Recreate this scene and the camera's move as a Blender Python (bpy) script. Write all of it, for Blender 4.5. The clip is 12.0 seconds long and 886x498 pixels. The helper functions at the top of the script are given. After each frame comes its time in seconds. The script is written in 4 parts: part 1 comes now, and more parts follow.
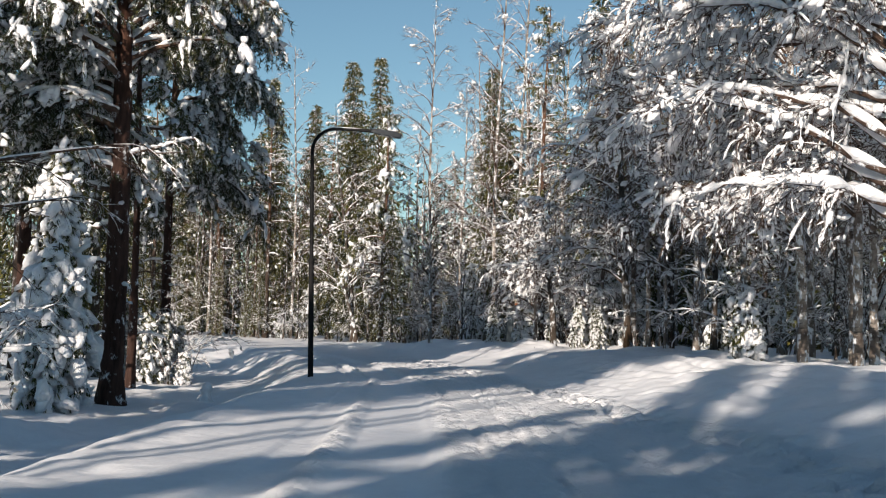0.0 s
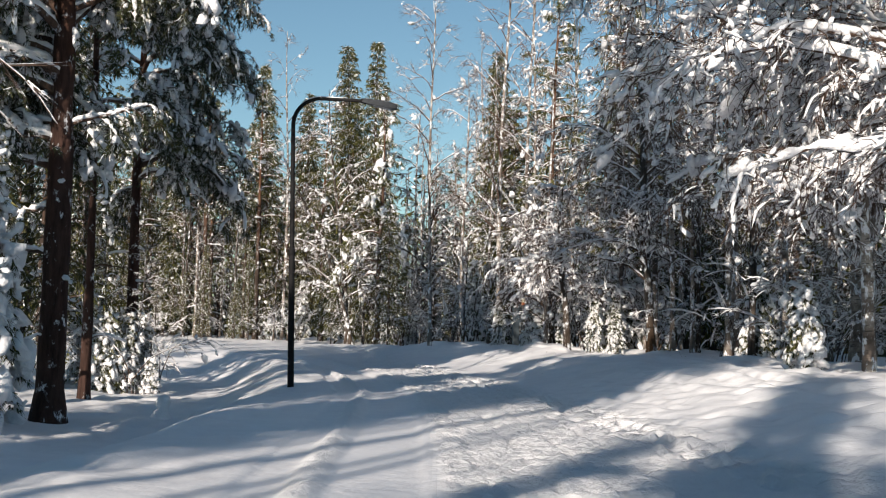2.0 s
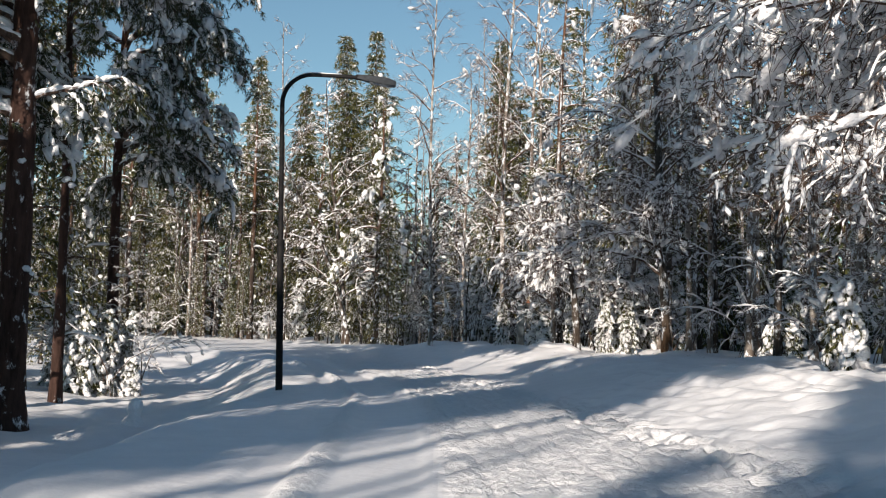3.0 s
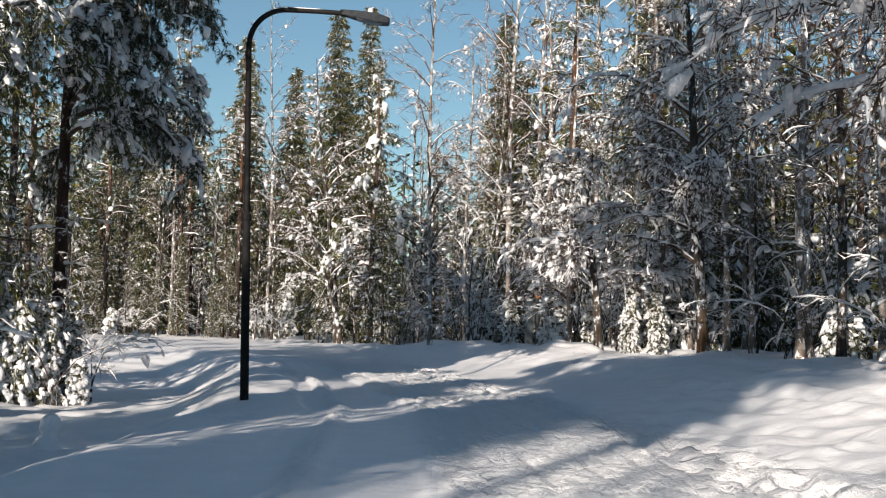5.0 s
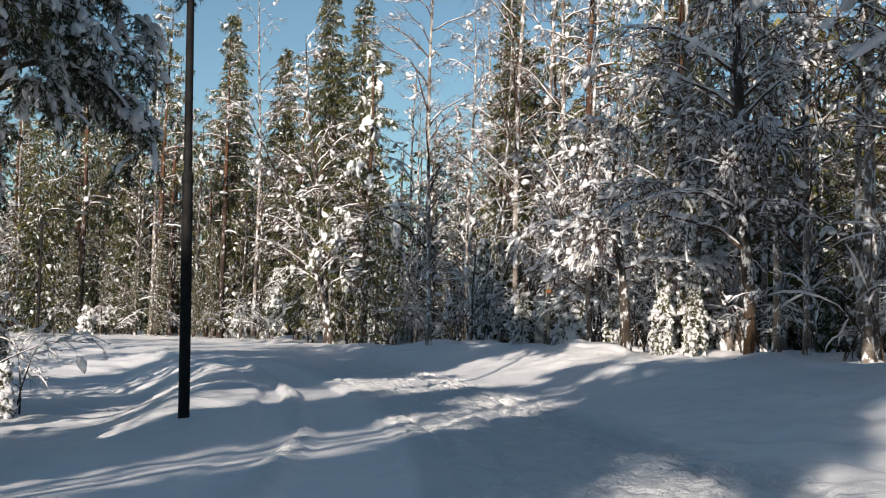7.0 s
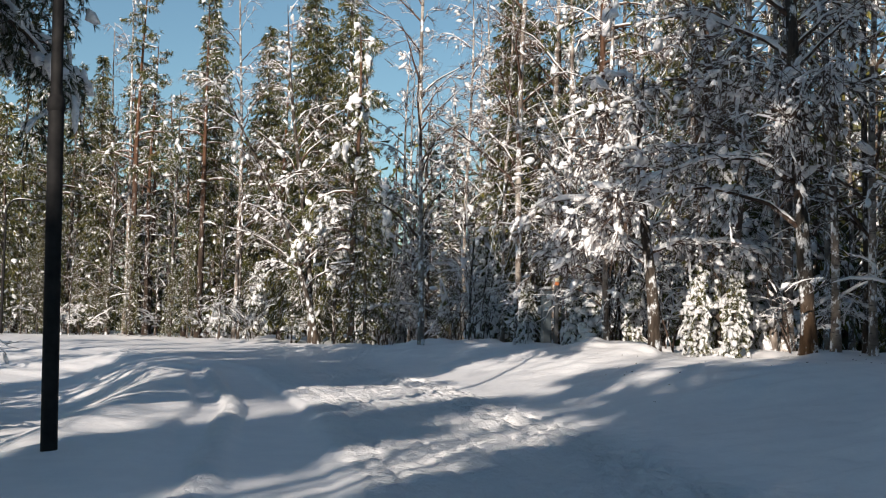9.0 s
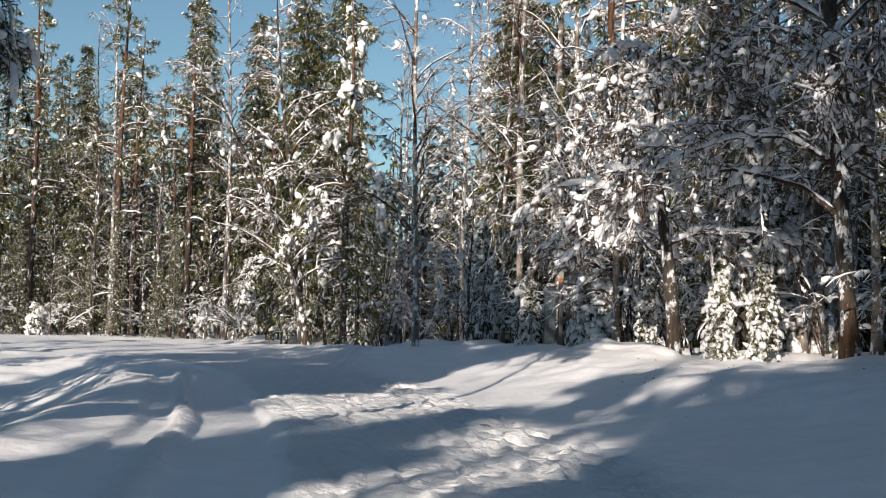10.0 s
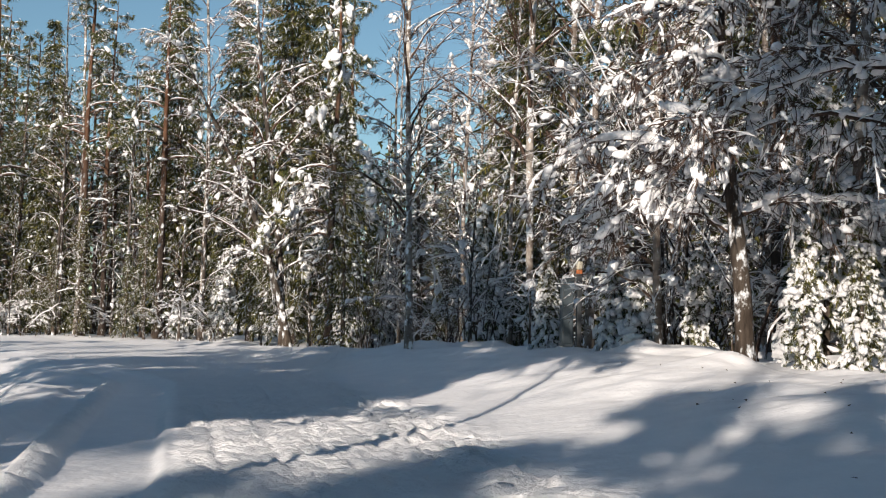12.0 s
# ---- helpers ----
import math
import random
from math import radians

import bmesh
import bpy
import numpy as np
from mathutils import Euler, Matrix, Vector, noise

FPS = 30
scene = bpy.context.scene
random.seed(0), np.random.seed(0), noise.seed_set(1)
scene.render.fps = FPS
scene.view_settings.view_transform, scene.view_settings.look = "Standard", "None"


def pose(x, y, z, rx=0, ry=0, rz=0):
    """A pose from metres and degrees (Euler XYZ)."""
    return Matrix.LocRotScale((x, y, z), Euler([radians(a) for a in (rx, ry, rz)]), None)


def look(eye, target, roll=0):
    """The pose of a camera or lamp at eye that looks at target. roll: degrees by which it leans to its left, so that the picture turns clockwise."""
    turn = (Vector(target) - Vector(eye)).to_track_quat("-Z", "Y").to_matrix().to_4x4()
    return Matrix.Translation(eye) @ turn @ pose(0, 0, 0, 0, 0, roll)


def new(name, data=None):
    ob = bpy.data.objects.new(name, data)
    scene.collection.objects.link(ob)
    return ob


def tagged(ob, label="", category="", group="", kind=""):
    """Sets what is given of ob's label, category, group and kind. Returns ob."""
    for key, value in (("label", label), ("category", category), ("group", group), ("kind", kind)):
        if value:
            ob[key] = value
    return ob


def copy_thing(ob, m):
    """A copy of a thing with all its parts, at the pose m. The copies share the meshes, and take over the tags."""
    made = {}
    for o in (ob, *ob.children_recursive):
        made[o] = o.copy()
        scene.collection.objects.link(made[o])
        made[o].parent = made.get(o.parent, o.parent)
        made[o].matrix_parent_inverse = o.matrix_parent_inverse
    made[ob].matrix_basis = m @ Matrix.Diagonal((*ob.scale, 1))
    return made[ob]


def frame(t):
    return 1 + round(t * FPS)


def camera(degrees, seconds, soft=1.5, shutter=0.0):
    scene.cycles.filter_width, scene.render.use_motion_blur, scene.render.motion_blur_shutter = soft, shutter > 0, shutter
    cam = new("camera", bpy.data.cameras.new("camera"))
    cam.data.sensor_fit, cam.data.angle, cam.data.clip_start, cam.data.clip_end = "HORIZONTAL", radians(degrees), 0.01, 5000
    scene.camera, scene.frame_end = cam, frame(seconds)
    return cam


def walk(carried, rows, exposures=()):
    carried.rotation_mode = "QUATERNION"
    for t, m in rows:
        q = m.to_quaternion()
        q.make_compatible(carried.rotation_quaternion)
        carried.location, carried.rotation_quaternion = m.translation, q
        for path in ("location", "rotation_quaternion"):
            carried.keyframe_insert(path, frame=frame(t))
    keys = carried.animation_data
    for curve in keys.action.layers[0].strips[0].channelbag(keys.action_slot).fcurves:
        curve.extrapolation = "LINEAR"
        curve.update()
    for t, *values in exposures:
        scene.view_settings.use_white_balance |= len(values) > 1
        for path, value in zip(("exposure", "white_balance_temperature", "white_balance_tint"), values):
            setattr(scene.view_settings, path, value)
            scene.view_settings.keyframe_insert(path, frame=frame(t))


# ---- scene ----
cam = camera(38.9, 12.0, 1.1)
METRES, EYE, TILT, LEAN, TURN = 29.0, 1.0, 5.1, 0.0, 0.0
ROWS = [
    (0.0, 0.0, 0.0, 0.0, 0.03, -1.1, -1.36),
    (0.5, -0.0005, 0.038, -0.0014, 0.01, -1.1, -1.36),
    (1.0, -0.0013, 0.076, -0.0032, -0.0, -1.1, -1.37),
    (1.5, -0.0018, 0.1159, -0.0072, -0.01, -1.08, -1.41),
    (2.0, -0.0022, 0.1562, -0.0114, -0.01, -1.08, -1.42),
    (2.5, -0.0031, 0.1958, -0.0158, -0.01, -1.07, -1.47),
    (3.0, -0.004, 0.2376, -0.0201, -0.01, -1.06, -1.48),
    (5.0, -0.0077, 0.4045, -0.0365, -0.13, -1.07, -1.47),
    (5.5, -0.0083, 0.4486, -0.0408, -0.14, -1.06, -1.47),
    (6.0, -0.0086, 0.4896, -0.0448, -0.15, -1.06, -1.47),
    (6.5, -0.0084, 0.5315, -0.0483, -0.15, -1.07, -1.46),
    (7.0, -0.0081, 0.57, -0.0521, -0.16, -1.07, -1.45),
    (9.0, -0.0022, 0.7334, -0.0679, -0.21, -1.06, -1.33),
    (9.5, 0.0002, 0.7747, -0.0713, -0.21, -1.06, -1.34),
    (10.0, 0.002, 0.8197, -0.0748, -0.21, -1.06, -1.31),
    (10.5, 0.0037, 0.8641, -0.0786, -0.2, -1.06, -1.32),
    (11.0, 0.0048, 0.9068, -0.0825, -0.2, -1.04, -1.33),
    (11.5, 0.0046, 0.9515, -0.0861, -0.23, -1.05, -1.33),
    (12.0, 0.0041, 0.9955, -0.0898, -0.24, -1.05, -1.35),
]
walk(cam, [(t, pose(0, 0, EYE, TILT, LEAN, TURN) @ pose(METRES * x, METRES * y, METRES * z, 90 + pitch, roll, yaw)) for t, x, y, z, yaw, pitch, roll in ROWS], [(0.0, 0.37), (2.5, 0.42), (12.0, 0.42)])

# ---- light ----
SUN_AZ, SUN_EL = 200.0, 17.0
world = bpy.data.worlds.new("world")
scene.world = world
world.use_nodes = True
wn = world.node_tree
sky = wn.nodes.new("ShaderNodeTexSky")
sky.sky_type, sky.sun_disc = "NISHITA", False
sky.sun_elevation, sky.sun_rotation = radians(SUN_EL), radians(SUN_AZ)
sky.air_density, sky.dust_density, sky.ozone_density = 1.0, 0.0, 1.2
sky.altitude = 400
wn.nodes["Background"].inputs[1].default_value = 0.071
tint = wn.nodes.new("ShaderNodeMix")
tint.data_type, tint.blend_type = "RGBA", "MULTIPLY"
tint.inputs[0].default_value, tint.inputs[7].default_value = 1.0, (0.85, 1.01, 1.02, 1)
wn.links.new(sky.outputs[0], tint.inputs[6])
wn.links.new(tint.outputs[2], wn.nodes["Background"].inputs[0])
TO_SUN = Vector((math.sin(radians(SUN_AZ)) * math.cos(radians(SUN_EL)), math.cos(radians(SUN_AZ)) * math.cos(radians(SUN_EL)), math.sin(radians(SUN_EL))))
sun_data = bpy.data.lights.new("sun", "SUN")
sun_data.energy, sun_data.angle, sun_data.color = 5.0, radians(0.45), (1.0, 0.89, 0.77)
sun = new("sun", sun_data)
sun.matrix_basis = look(TO_SUN * 60, (0, 0, 0))


# ---- materials ----
class Mat:
    """A small builder for node materials."""

    def __init__(self, name, rough=0.6, metal=0.0, spec=0.3):
        self.m = bpy.data.materials.new(name)
        self.m.use_nodes = True
        self.t = self.m.node_tree
        self.b = self.t.nodes["Principled BSDF"]
        self.b.inputs["Roughness"].default_value = rough
        self.b.inputs["Metallic"].default_value = metal
        self.b.inputs["Specular IOR Level"].default_value = spec
        self.co = self.t.nodes.new("ShaderNodeTexCoord").outputs["Object"]

    def node(self, kind, **settings):
        n = self.t.nodes.new(kind)
        for k, v in settings.items():
            n.inputs[k].default_value = v
        return n

    def noise(self, scale, detail=4.0, rough=0.55, stretch=(1, 1, 1)):
        mp = self.node("ShaderNodeMapping", Scale=stretch)
        self.t.links.new(self.co, mp.inputs["Vector"])
        n = self.node("ShaderNodeTexNoise", Scale=scale, Detail=detail, Roughness=rough)
        self.t.links.new(mp.outputs[0], n.inputs["Vector"])
        return n.outputs["Fac"]

    def ramp(self, fac, *stops):
        r = self.node("ShaderNodeValToRGB")
        while len(r.color_ramp.elements) < len(stops):
            r.color_ramp.elements.new(0.5)
        for e, (p, c) in zip(r.color_ramp.elements, stops):
            e.position, e.color = p, (*c, 1)
        self.t.links.new(fac, r.inputs[0])
        return r.outputs[0]

    def mix(self, fac, a, b, mode="MIX"):
        n = self.t.nodes.new("ShaderNodeMix")
        n.data_type, n.blend_type = "RGBA", mode
        for sock, v in ((n.inputs[0], fac), (n.inputs[6], a), (n.inputs[7], b)):
            if isinstance(v, (int, float)):
                sock.default_value = v
            elif isinstance(v, tuple):
                sock.default_value = (*v, 1)
            else:
                self.t.links.new(v, sock)
        return n.outputs[2]

    def colour(self, out):
        if isinstance(out, tuple):
            self.b.inputs["Base Color"].default_value = (*out, 1)
        else:
            self.t.links.new(out, self.b.inputs["Base Color"])

    def bump(self, fac, strength=0.3, distance=0.02):
        n = self.node("ShaderNodeBump", Strength=strength, Distance=distance)
        self.t.links.new(fac, n.inputs["Height"])
        old = self.b.inputs["Normal"].links
        if old:
            self.t.links.new(old[0].from_socket, n.inputs["Normal"])
        self.t.links.new(n.outputs[0], self.b.inputs["Normal"])


def snow_material(name, coarse, fine, strength=0.5, depth=0.03):
    k = Mat(name, rough=0.55, spec=0.25)
    k.colour(k.ramp(k.noise(coarse * 0.4, 3), (0.3, (0.83, 0.82, 0.835)), (0.7, (0.89, 0.877, 0.885))))
    k.bump(k.noise(coarse, 4), strength, depth)
    k.bump(k.noise(fine, 3), 0.35, 0.006)
    return k.m


def bark_material(name, low, high, level, seam, snow=0.0):
    """Bark with furrows, another colour above a height, and rime caught in it."""
    k = Mat(name, rough=0.85, spec=0.15)
    sep = k.node("ShaderNodeSeparateXYZ")
    k.t.links.new(k.co, sep.inputs[0])
    mr = k.node("ShaderNodeMapRange")
    mr.inputs["From Min"].default_value, mr.inputs["From Max"].default_value = level
    k.t.links.new(sep.outputs["Z"], mr.inputs["Value"])
    furrow = k.noise(seam, 5, 0.65, (1, 1, 0.22))
    base = k.mix(mr.outputs[0], low, high)
    dark = k.mix(0.75, base, k.ramp(furrow, (0.35, (0.25, 0.22, 0.2)), (0.65, (1.3, 1.25, 1.2))), "MULTIPLY")
    if snow:
        rime = k.ramp(k.noise(5.0, 6, 0.7, (1, 1, 0.6)), (0.60 - snow * 0.2, (0, 0, 0)), (0.70 - snow * 0.2, (1, 1, 1)))
        dark = k.mix(rime, dark, (0.78, 0.8, 0.83))
    k.colour(dark)
    k.bump(furrow, 0.8, 0.03)
    return k.m


def birch_material():
    k = Mat("birch_bark", rough=0.6, spec=0.3)
    band = k.noise(5.0, 5, 0.6, (0.6, 0.6, 4.0))
    base = k.ramp(k.noise(2.2, 4), (0.32, (0.07, 0.052, 0.042)), (0.5, (0.19, 0.155, 0.13)), (0.7, (0.50, 0.46, 0.41)))
    marked = k.mix(k.ramp(band, (0.57, (0, 0, 0)), (0.63, (1, 1, 1))), base, (0.05, 0.04, 0.035))
    rime = k.ramp(k.noise(6.0, 6, 0.7, (1, 1, 0.55)), (0.53, (0, 0, 0)), (0.57, (1, 1, 1)))
    k.colour(k.mix(rime, marked, (0.78, 0.8, 0.83)))
    k.bump(band, 0.4, 0.01)
    return k.m


def leaf_material(name, dark, light, tip):
    k = Mat(name, rough=0.55, spec=0.25)
    rnd = k.node("ShaderNodeNewGeometry").outputs["Random Per Island"]
    far = k.ramp(k.noise(0.7, 3), (0.35, (0.75, 0.8, 0.8)), (0.65, (1.2, 1.15, 1.05)))
    green = k.mix(1.0, k.ramp(rnd, (0.0, dark), (0.68, light), (0.86, tip)), far, "MULTIPLY")
    dusted = k.ramp(rnd, (0.875, (0, 0, 0)), (0.885, (1, 1, 1)))
    k.colour(k.mix(dusted, green, (0.72, 0.74, 0.78)))
    return k.m


SNOW = snow_material("snow_on_branches", 13.0, 60.0, 0.8, 0.06)
GROUND_SNOW = snow_material("ground_snow", 6.0, 34.0, 0.5, 0.035)


def roughen(material):
    """Crumbs of broken snow where the path is trodden."""
    t = material.node_tree
    n = t.nodes.new("ShaderNodeTexNoise")
    n.inputs["Scale"].default_value, n.inputs["Detail"].default_value, n.inputs["Roughness"].default_value = 11.0, 6.0, 0.7
    co = t.nodes.new("ShaderNodeTexCoord")
    t.links.new(co.outputs["Object"], n.inputs["Vector"])
    at = t.nodes.new("ShaderNodeAttribute")
    at.attribute_name = "packed"
    mul = t.nodes.new("ShaderNodeMath")
    mul.operation = "MULTIPLY"
    t.links.new(n.outputs["Fac"], mul.inputs[0])
    t.links.new(at.outputs["Fac"], mul.inputs[1])
    bump = t.nodes.new("ShaderNodeBump")
    bump.inputs["Strength"].default_value, bump.inputs["Distance"].default_value = 0.8, 0.08
    t.links.new(mul.outputs[0], bump.inputs["Height"])
    shader = t.nodes["Principled BSDF"]
    t.links.new(shader.inputs["Normal"].links[0].from_socket, bump.inputs["Normal"])
    t.links.new(bump.outputs[0], shader.inputs["Normal"])


roughen(GROUND_SNOW)
PINE_BARK = bark_material("pine_bark", (0.05, 0.037, 0.03), (0.115, 0.06, 0.036), (5.0, 11.0), 9.0, 0.2)
OLD_PINE_BARK = bark_material("old_pine_bark", (0.055, 0.031, 0.025), (0.10, 0.045, 0.027), (6.0, 12.0), 7.0, 0.08)
SPRUCE_BARK = bark_material("spruce_bark", (0.075, 0.06, 0.05), (0.10, 0.075, 0.06), (2.0, 8.0), 14.0, 0.3)
RUBBED_BARK = bark_material("rubbed_bark", (0.085, 0.052, 0.03), (0.055, 0.048, 0.042), (0.3, 1.2), 12.0, 0.3)
ALDER_BARK = bark_material("alder_bark", (0.07, 0.055, 0.044), (0.06, 0.05, 0.043), (0.6, 1.5), 12.0, 0.36)
BIRCH_BARK = birch_material()
TWIG = bark_material("twig_bark", (0.085, 0.058, 0.046), (0.14, 0.085, 0.062), (4.0, 12.0), 20.0, 0.24)
PINE_LEAF = leaf_material("pine_needles", (0.026, 0.036, 0.016), (0.095, 0.098, 0.03), (0.20, 0.175, 0.05))
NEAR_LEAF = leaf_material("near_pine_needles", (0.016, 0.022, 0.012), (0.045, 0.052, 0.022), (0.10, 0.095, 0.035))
SPRUCE_LEAF = leaf_material("spruce_needles", (0.024, 0.032, 0.013), (0.098, 0.095, 0.026), (0.22, 0.19, 0.05))


# ---- mesh tools ----
ICO_V = []
g = (1 + 5 ** 0.5) / 2
for a, b in ((-1, g), (1, g), (-1, -g), (1, -g)):
    ICO_V += [(a, b, 0), (0, a, b), (b, 0, a)]
ICO_V = np.array(ICO_V) / math.hypot(1, g)


def ico_faces():
    out = []
    for i in range(12):
        for j in range(i + 1, 12):
            for k in range(j + 1, 12):
                p, q, r = ICO_V[i], ICO_V[j], ICO_V[k]
                if max(np.linalg.norm(p - q), np.linalg.norm(q - r), np.linalg.norm(p - r)) < 1.2:
                    out.append((i, j, k) if np.dot(np.cross(q - p, r - p), p) > 0 else (i, k, j))
    return np.array(out)


ICO_F = ico_faces()


OCT_V = np.array(((1, 0, 0), (-1, 0, 0), (0, 1, 0), (0, -1, 0), (0, 0, 1), (0, 0, -1)), float)
OCT_F = np.array(((0, 2, 4), (2, 1, 4), (1, 3, 4), (3, 0, 4), (2, 0, 5), (1, 2, 5), (3, 1, 5), (0, 3, 5)))


def unit(a):
    return a / np.maximum(np.linalg.norm(a, axis=-1, keepdims=True), 1e-9)


class Build:
    """Gathers vertices and triangles, and turns them into one mesh."""

    def __init__(self):
        self.v, self.f, self.n = [], [], 0

    def add(self, v, f):
        self.v.append(v)
        self.f.append(f + self.n)
        self.n += len(v)

    def tube(self, pts, rad, sides=6, flat=1.0):
        pts, rad = np.asarray(pts, float), np.asarray(rad, float)
        n = len(pts)
        t = unit(np.gradient(pts, axis=0))
        run = pts[-1] - pts[0]
        if math.hypot(run[0], run[1]) > 0.2 * np.linalg.norm(run):
            u = np.repeat(unit(np.array([[run[1], -run[0], 0.0]])), n, 0)
            u = unit(u - t * (u * t).sum(1, keepdims=True))
        else:
            u = unit(np.cross(t, np.array((1.0, 0, 0))))
        w = np.cross(u, t) * flat
        a = np.linspace(0, 2 * math.pi, sides, endpoint=False)
        ring = pts[:, None] + rad[:, None, None] * (np.cos(a)[None, :, None] * u[:, None] + np.sin(a)[None, :, None] * w[:, None])
        i = (np.arange(n - 1)[:, None] * sides + np.arange(sides)[None]).ravel()
        j = (np.arange(n - 1)[:, None] * sides + (np.arange(sides)[None] + 1) % sides).ravel()
        self.add(ring.reshape(-1, 3), np.concatenate((np.stack((i, i + sides, j), 1), np.stack((j, i + sides, j + sides), 1))))

    def snow_line(self, pts, rad, load, rng, sides=5):
        """A lumpy roll of snow along the upper side of a branch."""
        n = max(5, len(pts) * (2 if sides > 4 else 1))
        s = np.linspace(0.03, 0.98, n + 1)
        k = np.linspace(0, 1, len(pts))
        p = np.stack([np.interp(s, k, pts[:, c]) for c in range(3)], 1)
        r = np.interp(s, k, rad)
        lump = rng.random(n + 3)
        lump = (lump[:-2] + 1.6 * lump[1:-1] + lump[2:]) / 3.6
        body = load * (0.25 + 1.35 * lump) * np.where(rng.random(n + 1) < (0.32 if load < 0.045 else 0.12), 0.12, 1.0) + r * 0.55
        body[0] = body[-1] = 0.004
        body[1] *= 0.8
        p[:, 2] += r * 0.7 + body * 0.30
        self.tube(p, body, sides, 0.72)

    def blobs(self, c, axis, ln, wd, th, rng, fine=True):
        c, axis = np.asarray(c, float), unit(np.asarray(axis, float))
        k = len(c)
        if not k:
            return
        u = unit(np.cross(axis, np.array((0.01, 0.02, 1.0))))
        w = np.cross(u, axis)
        bv, bf = (ICO_V, ICO_F) if fine else (OCT_V, OCT_F)
        b = bv[None] * (1 + 0.42 * (rng.random((k, len(bv), 1)) - 0.5) * 2)
        one = np.ones(k)
        ln, wd, th = (one * ln)[:, None, None], (one * wd)[:, None, None], (one * th)[:, None, None]
        v = c[:, None] + b[..., 0:1] * ln * axis[:, None] + b[..., 1:2] * wd * u[:, None] + b[..., 2:3] * th * w[:, None]
        self.add(v.reshape(-1, 3), (np.arange(k)[:, None, None] * len(bv) + bf[None]).reshape(-1, 3))

    def clumps(self, c, axis, size, rng, fine=True, reps=2):
        """Irregular lumps of snow, each of a few blobs run together."""
        c, axis, size = np.asarray(c, float), unit(np.asarray(axis, float)), np.asarray(size, float)
        if not len(c):
            return
        idx = np.repeat(np.arange(len(c)), np.where(size > 0.09, reps, 1))
        n = len(idx)
        r = size[idx] * (0.55 + 0.6 * rng.random(n))
        p = c[idx] + rng.normal(0, 0.55, (n, 3)) * size[idx][:, None] * np.array((1, 1, 0.6)) + axis[idx] * (size[idx] * rng.normal(0, 0.6, n))[:, None]
        if fine:
            self.blobs(p, axis[idx] + rng.normal(0, 0.3, (n, 3)), r * (1.1 + 0.9 * rng.random(n)), r * 0.85, r * 0.75, rng, True)
        else:
            keep = rng.random(n) < 0.42
            p, r = p[keep], np.minimum(r[keep] * np.exp(rng.normal(-0.28, 0.5, keep.sum())), 0.15)
            self.blobs(p, axis[idx][keep] + rng.normal(0, 0.4, (len(r), 3)), r * 1.45, r * 1.0, r * 0.55, rng)

    def blades(self, c, axis, ln, wd, rng, per=6, spread=0.8, sag=0.0):
        """Needle sprays: per slim triangles at each place."""
        c, axis = np.repeat(np.asarray(c, float), per, 0), np.repeat(unit(np.asarray(axis, float)), per, 0)
        k = len(c)
        if not k:
            return
        d = unit(axis + spread * rng.normal(size=(k, 3)) * 0.7 + np.array((0, 0, -sag)))
        side = unit(np.cross(d, rng.normal(size=(k, 3)))) * (wd * (0.7 + 0.6 * rng.random((k, 1))))
        tip = c + d * (ln * (0.7 + 0.6 * rng.random((k, 1))))
        self.add(np.stack((c - side * 0.5, c + side * 0.5, tip), 1).reshape(-1, 3), np.arange(3 * k).reshape(-1, 3))

    def mesh(self, name, material, smooth=True):
        v, f = np.concatenate(self.v), np.concatenate(self.f)
        me = bpy.data.meshes.new(name)
        me.vertices.add(len(v))
        me.vertices.foreach_set("co", v.astype(np.float32).ravel())
        me.loops.add(f.size)
        me.loops.foreach_set("vertex_index", f.astype(np.int32).ravel())
        me.polygons.add(len(f))
        me.polygons.foreach_set("loop_start", np.arange(0, f.size, 3, dtype=np.int32))
        me.update(calc_edges=True)
        if smooth:
            me.shade_smooth()
        me.materials.append(material)
        return me


def part(name, data, material, parent, label=""):
    """Links a Build or a bmesh as one mesh object under a thing or a part."""
    if isinstance(data, Build):
        me = data.mesh(name, material)
    else:
        me = bpy.data.meshes.new(name)
        data.to_mesh(me)
        data.free()
        me.materials.append(material)
    ob = new(name, me)
    ob.parent = parent
    return tagged(ob, label)


def lattice(x, y):
    h = np.sin(x * 127.1 + y * 311.7) * 43758.5453
    return h - np.floor(h)


def wave(x, y, size):
    """Smooth value noise from -1 to 1 with features of about that size."""
    x, y = np.asarray(x, float) / size, np.asarray(y, float) / size
    i, j = np.floor(x), np.floor(y)
    a, b = x - i, y - j
    a, b = a * a * (3 - 2 * a), b * b * (3 - 2 * b)
    top = lattice(i, j) * (1 - a) + lattice(i + 1, j) * a
    low = lattice(i, j + 1) * (1 - a) + lattice(i + 1, j + 1) * a
    return 2 * (top * (1 - b) + low * b) - 1


def step(v):
    v = np.clip(v, 0, 1)
    return v * v * (3 - 2 * v)


# ---- the lie of the land ----
def middle(y):
    return np.interp(y, (-40, 0, 15, 27, 34, 43, 52, 60, 68, 78), (0.6, 0.6, 0.6, 0.4, 0, -1.2, -3.2, -6, -11, -20))


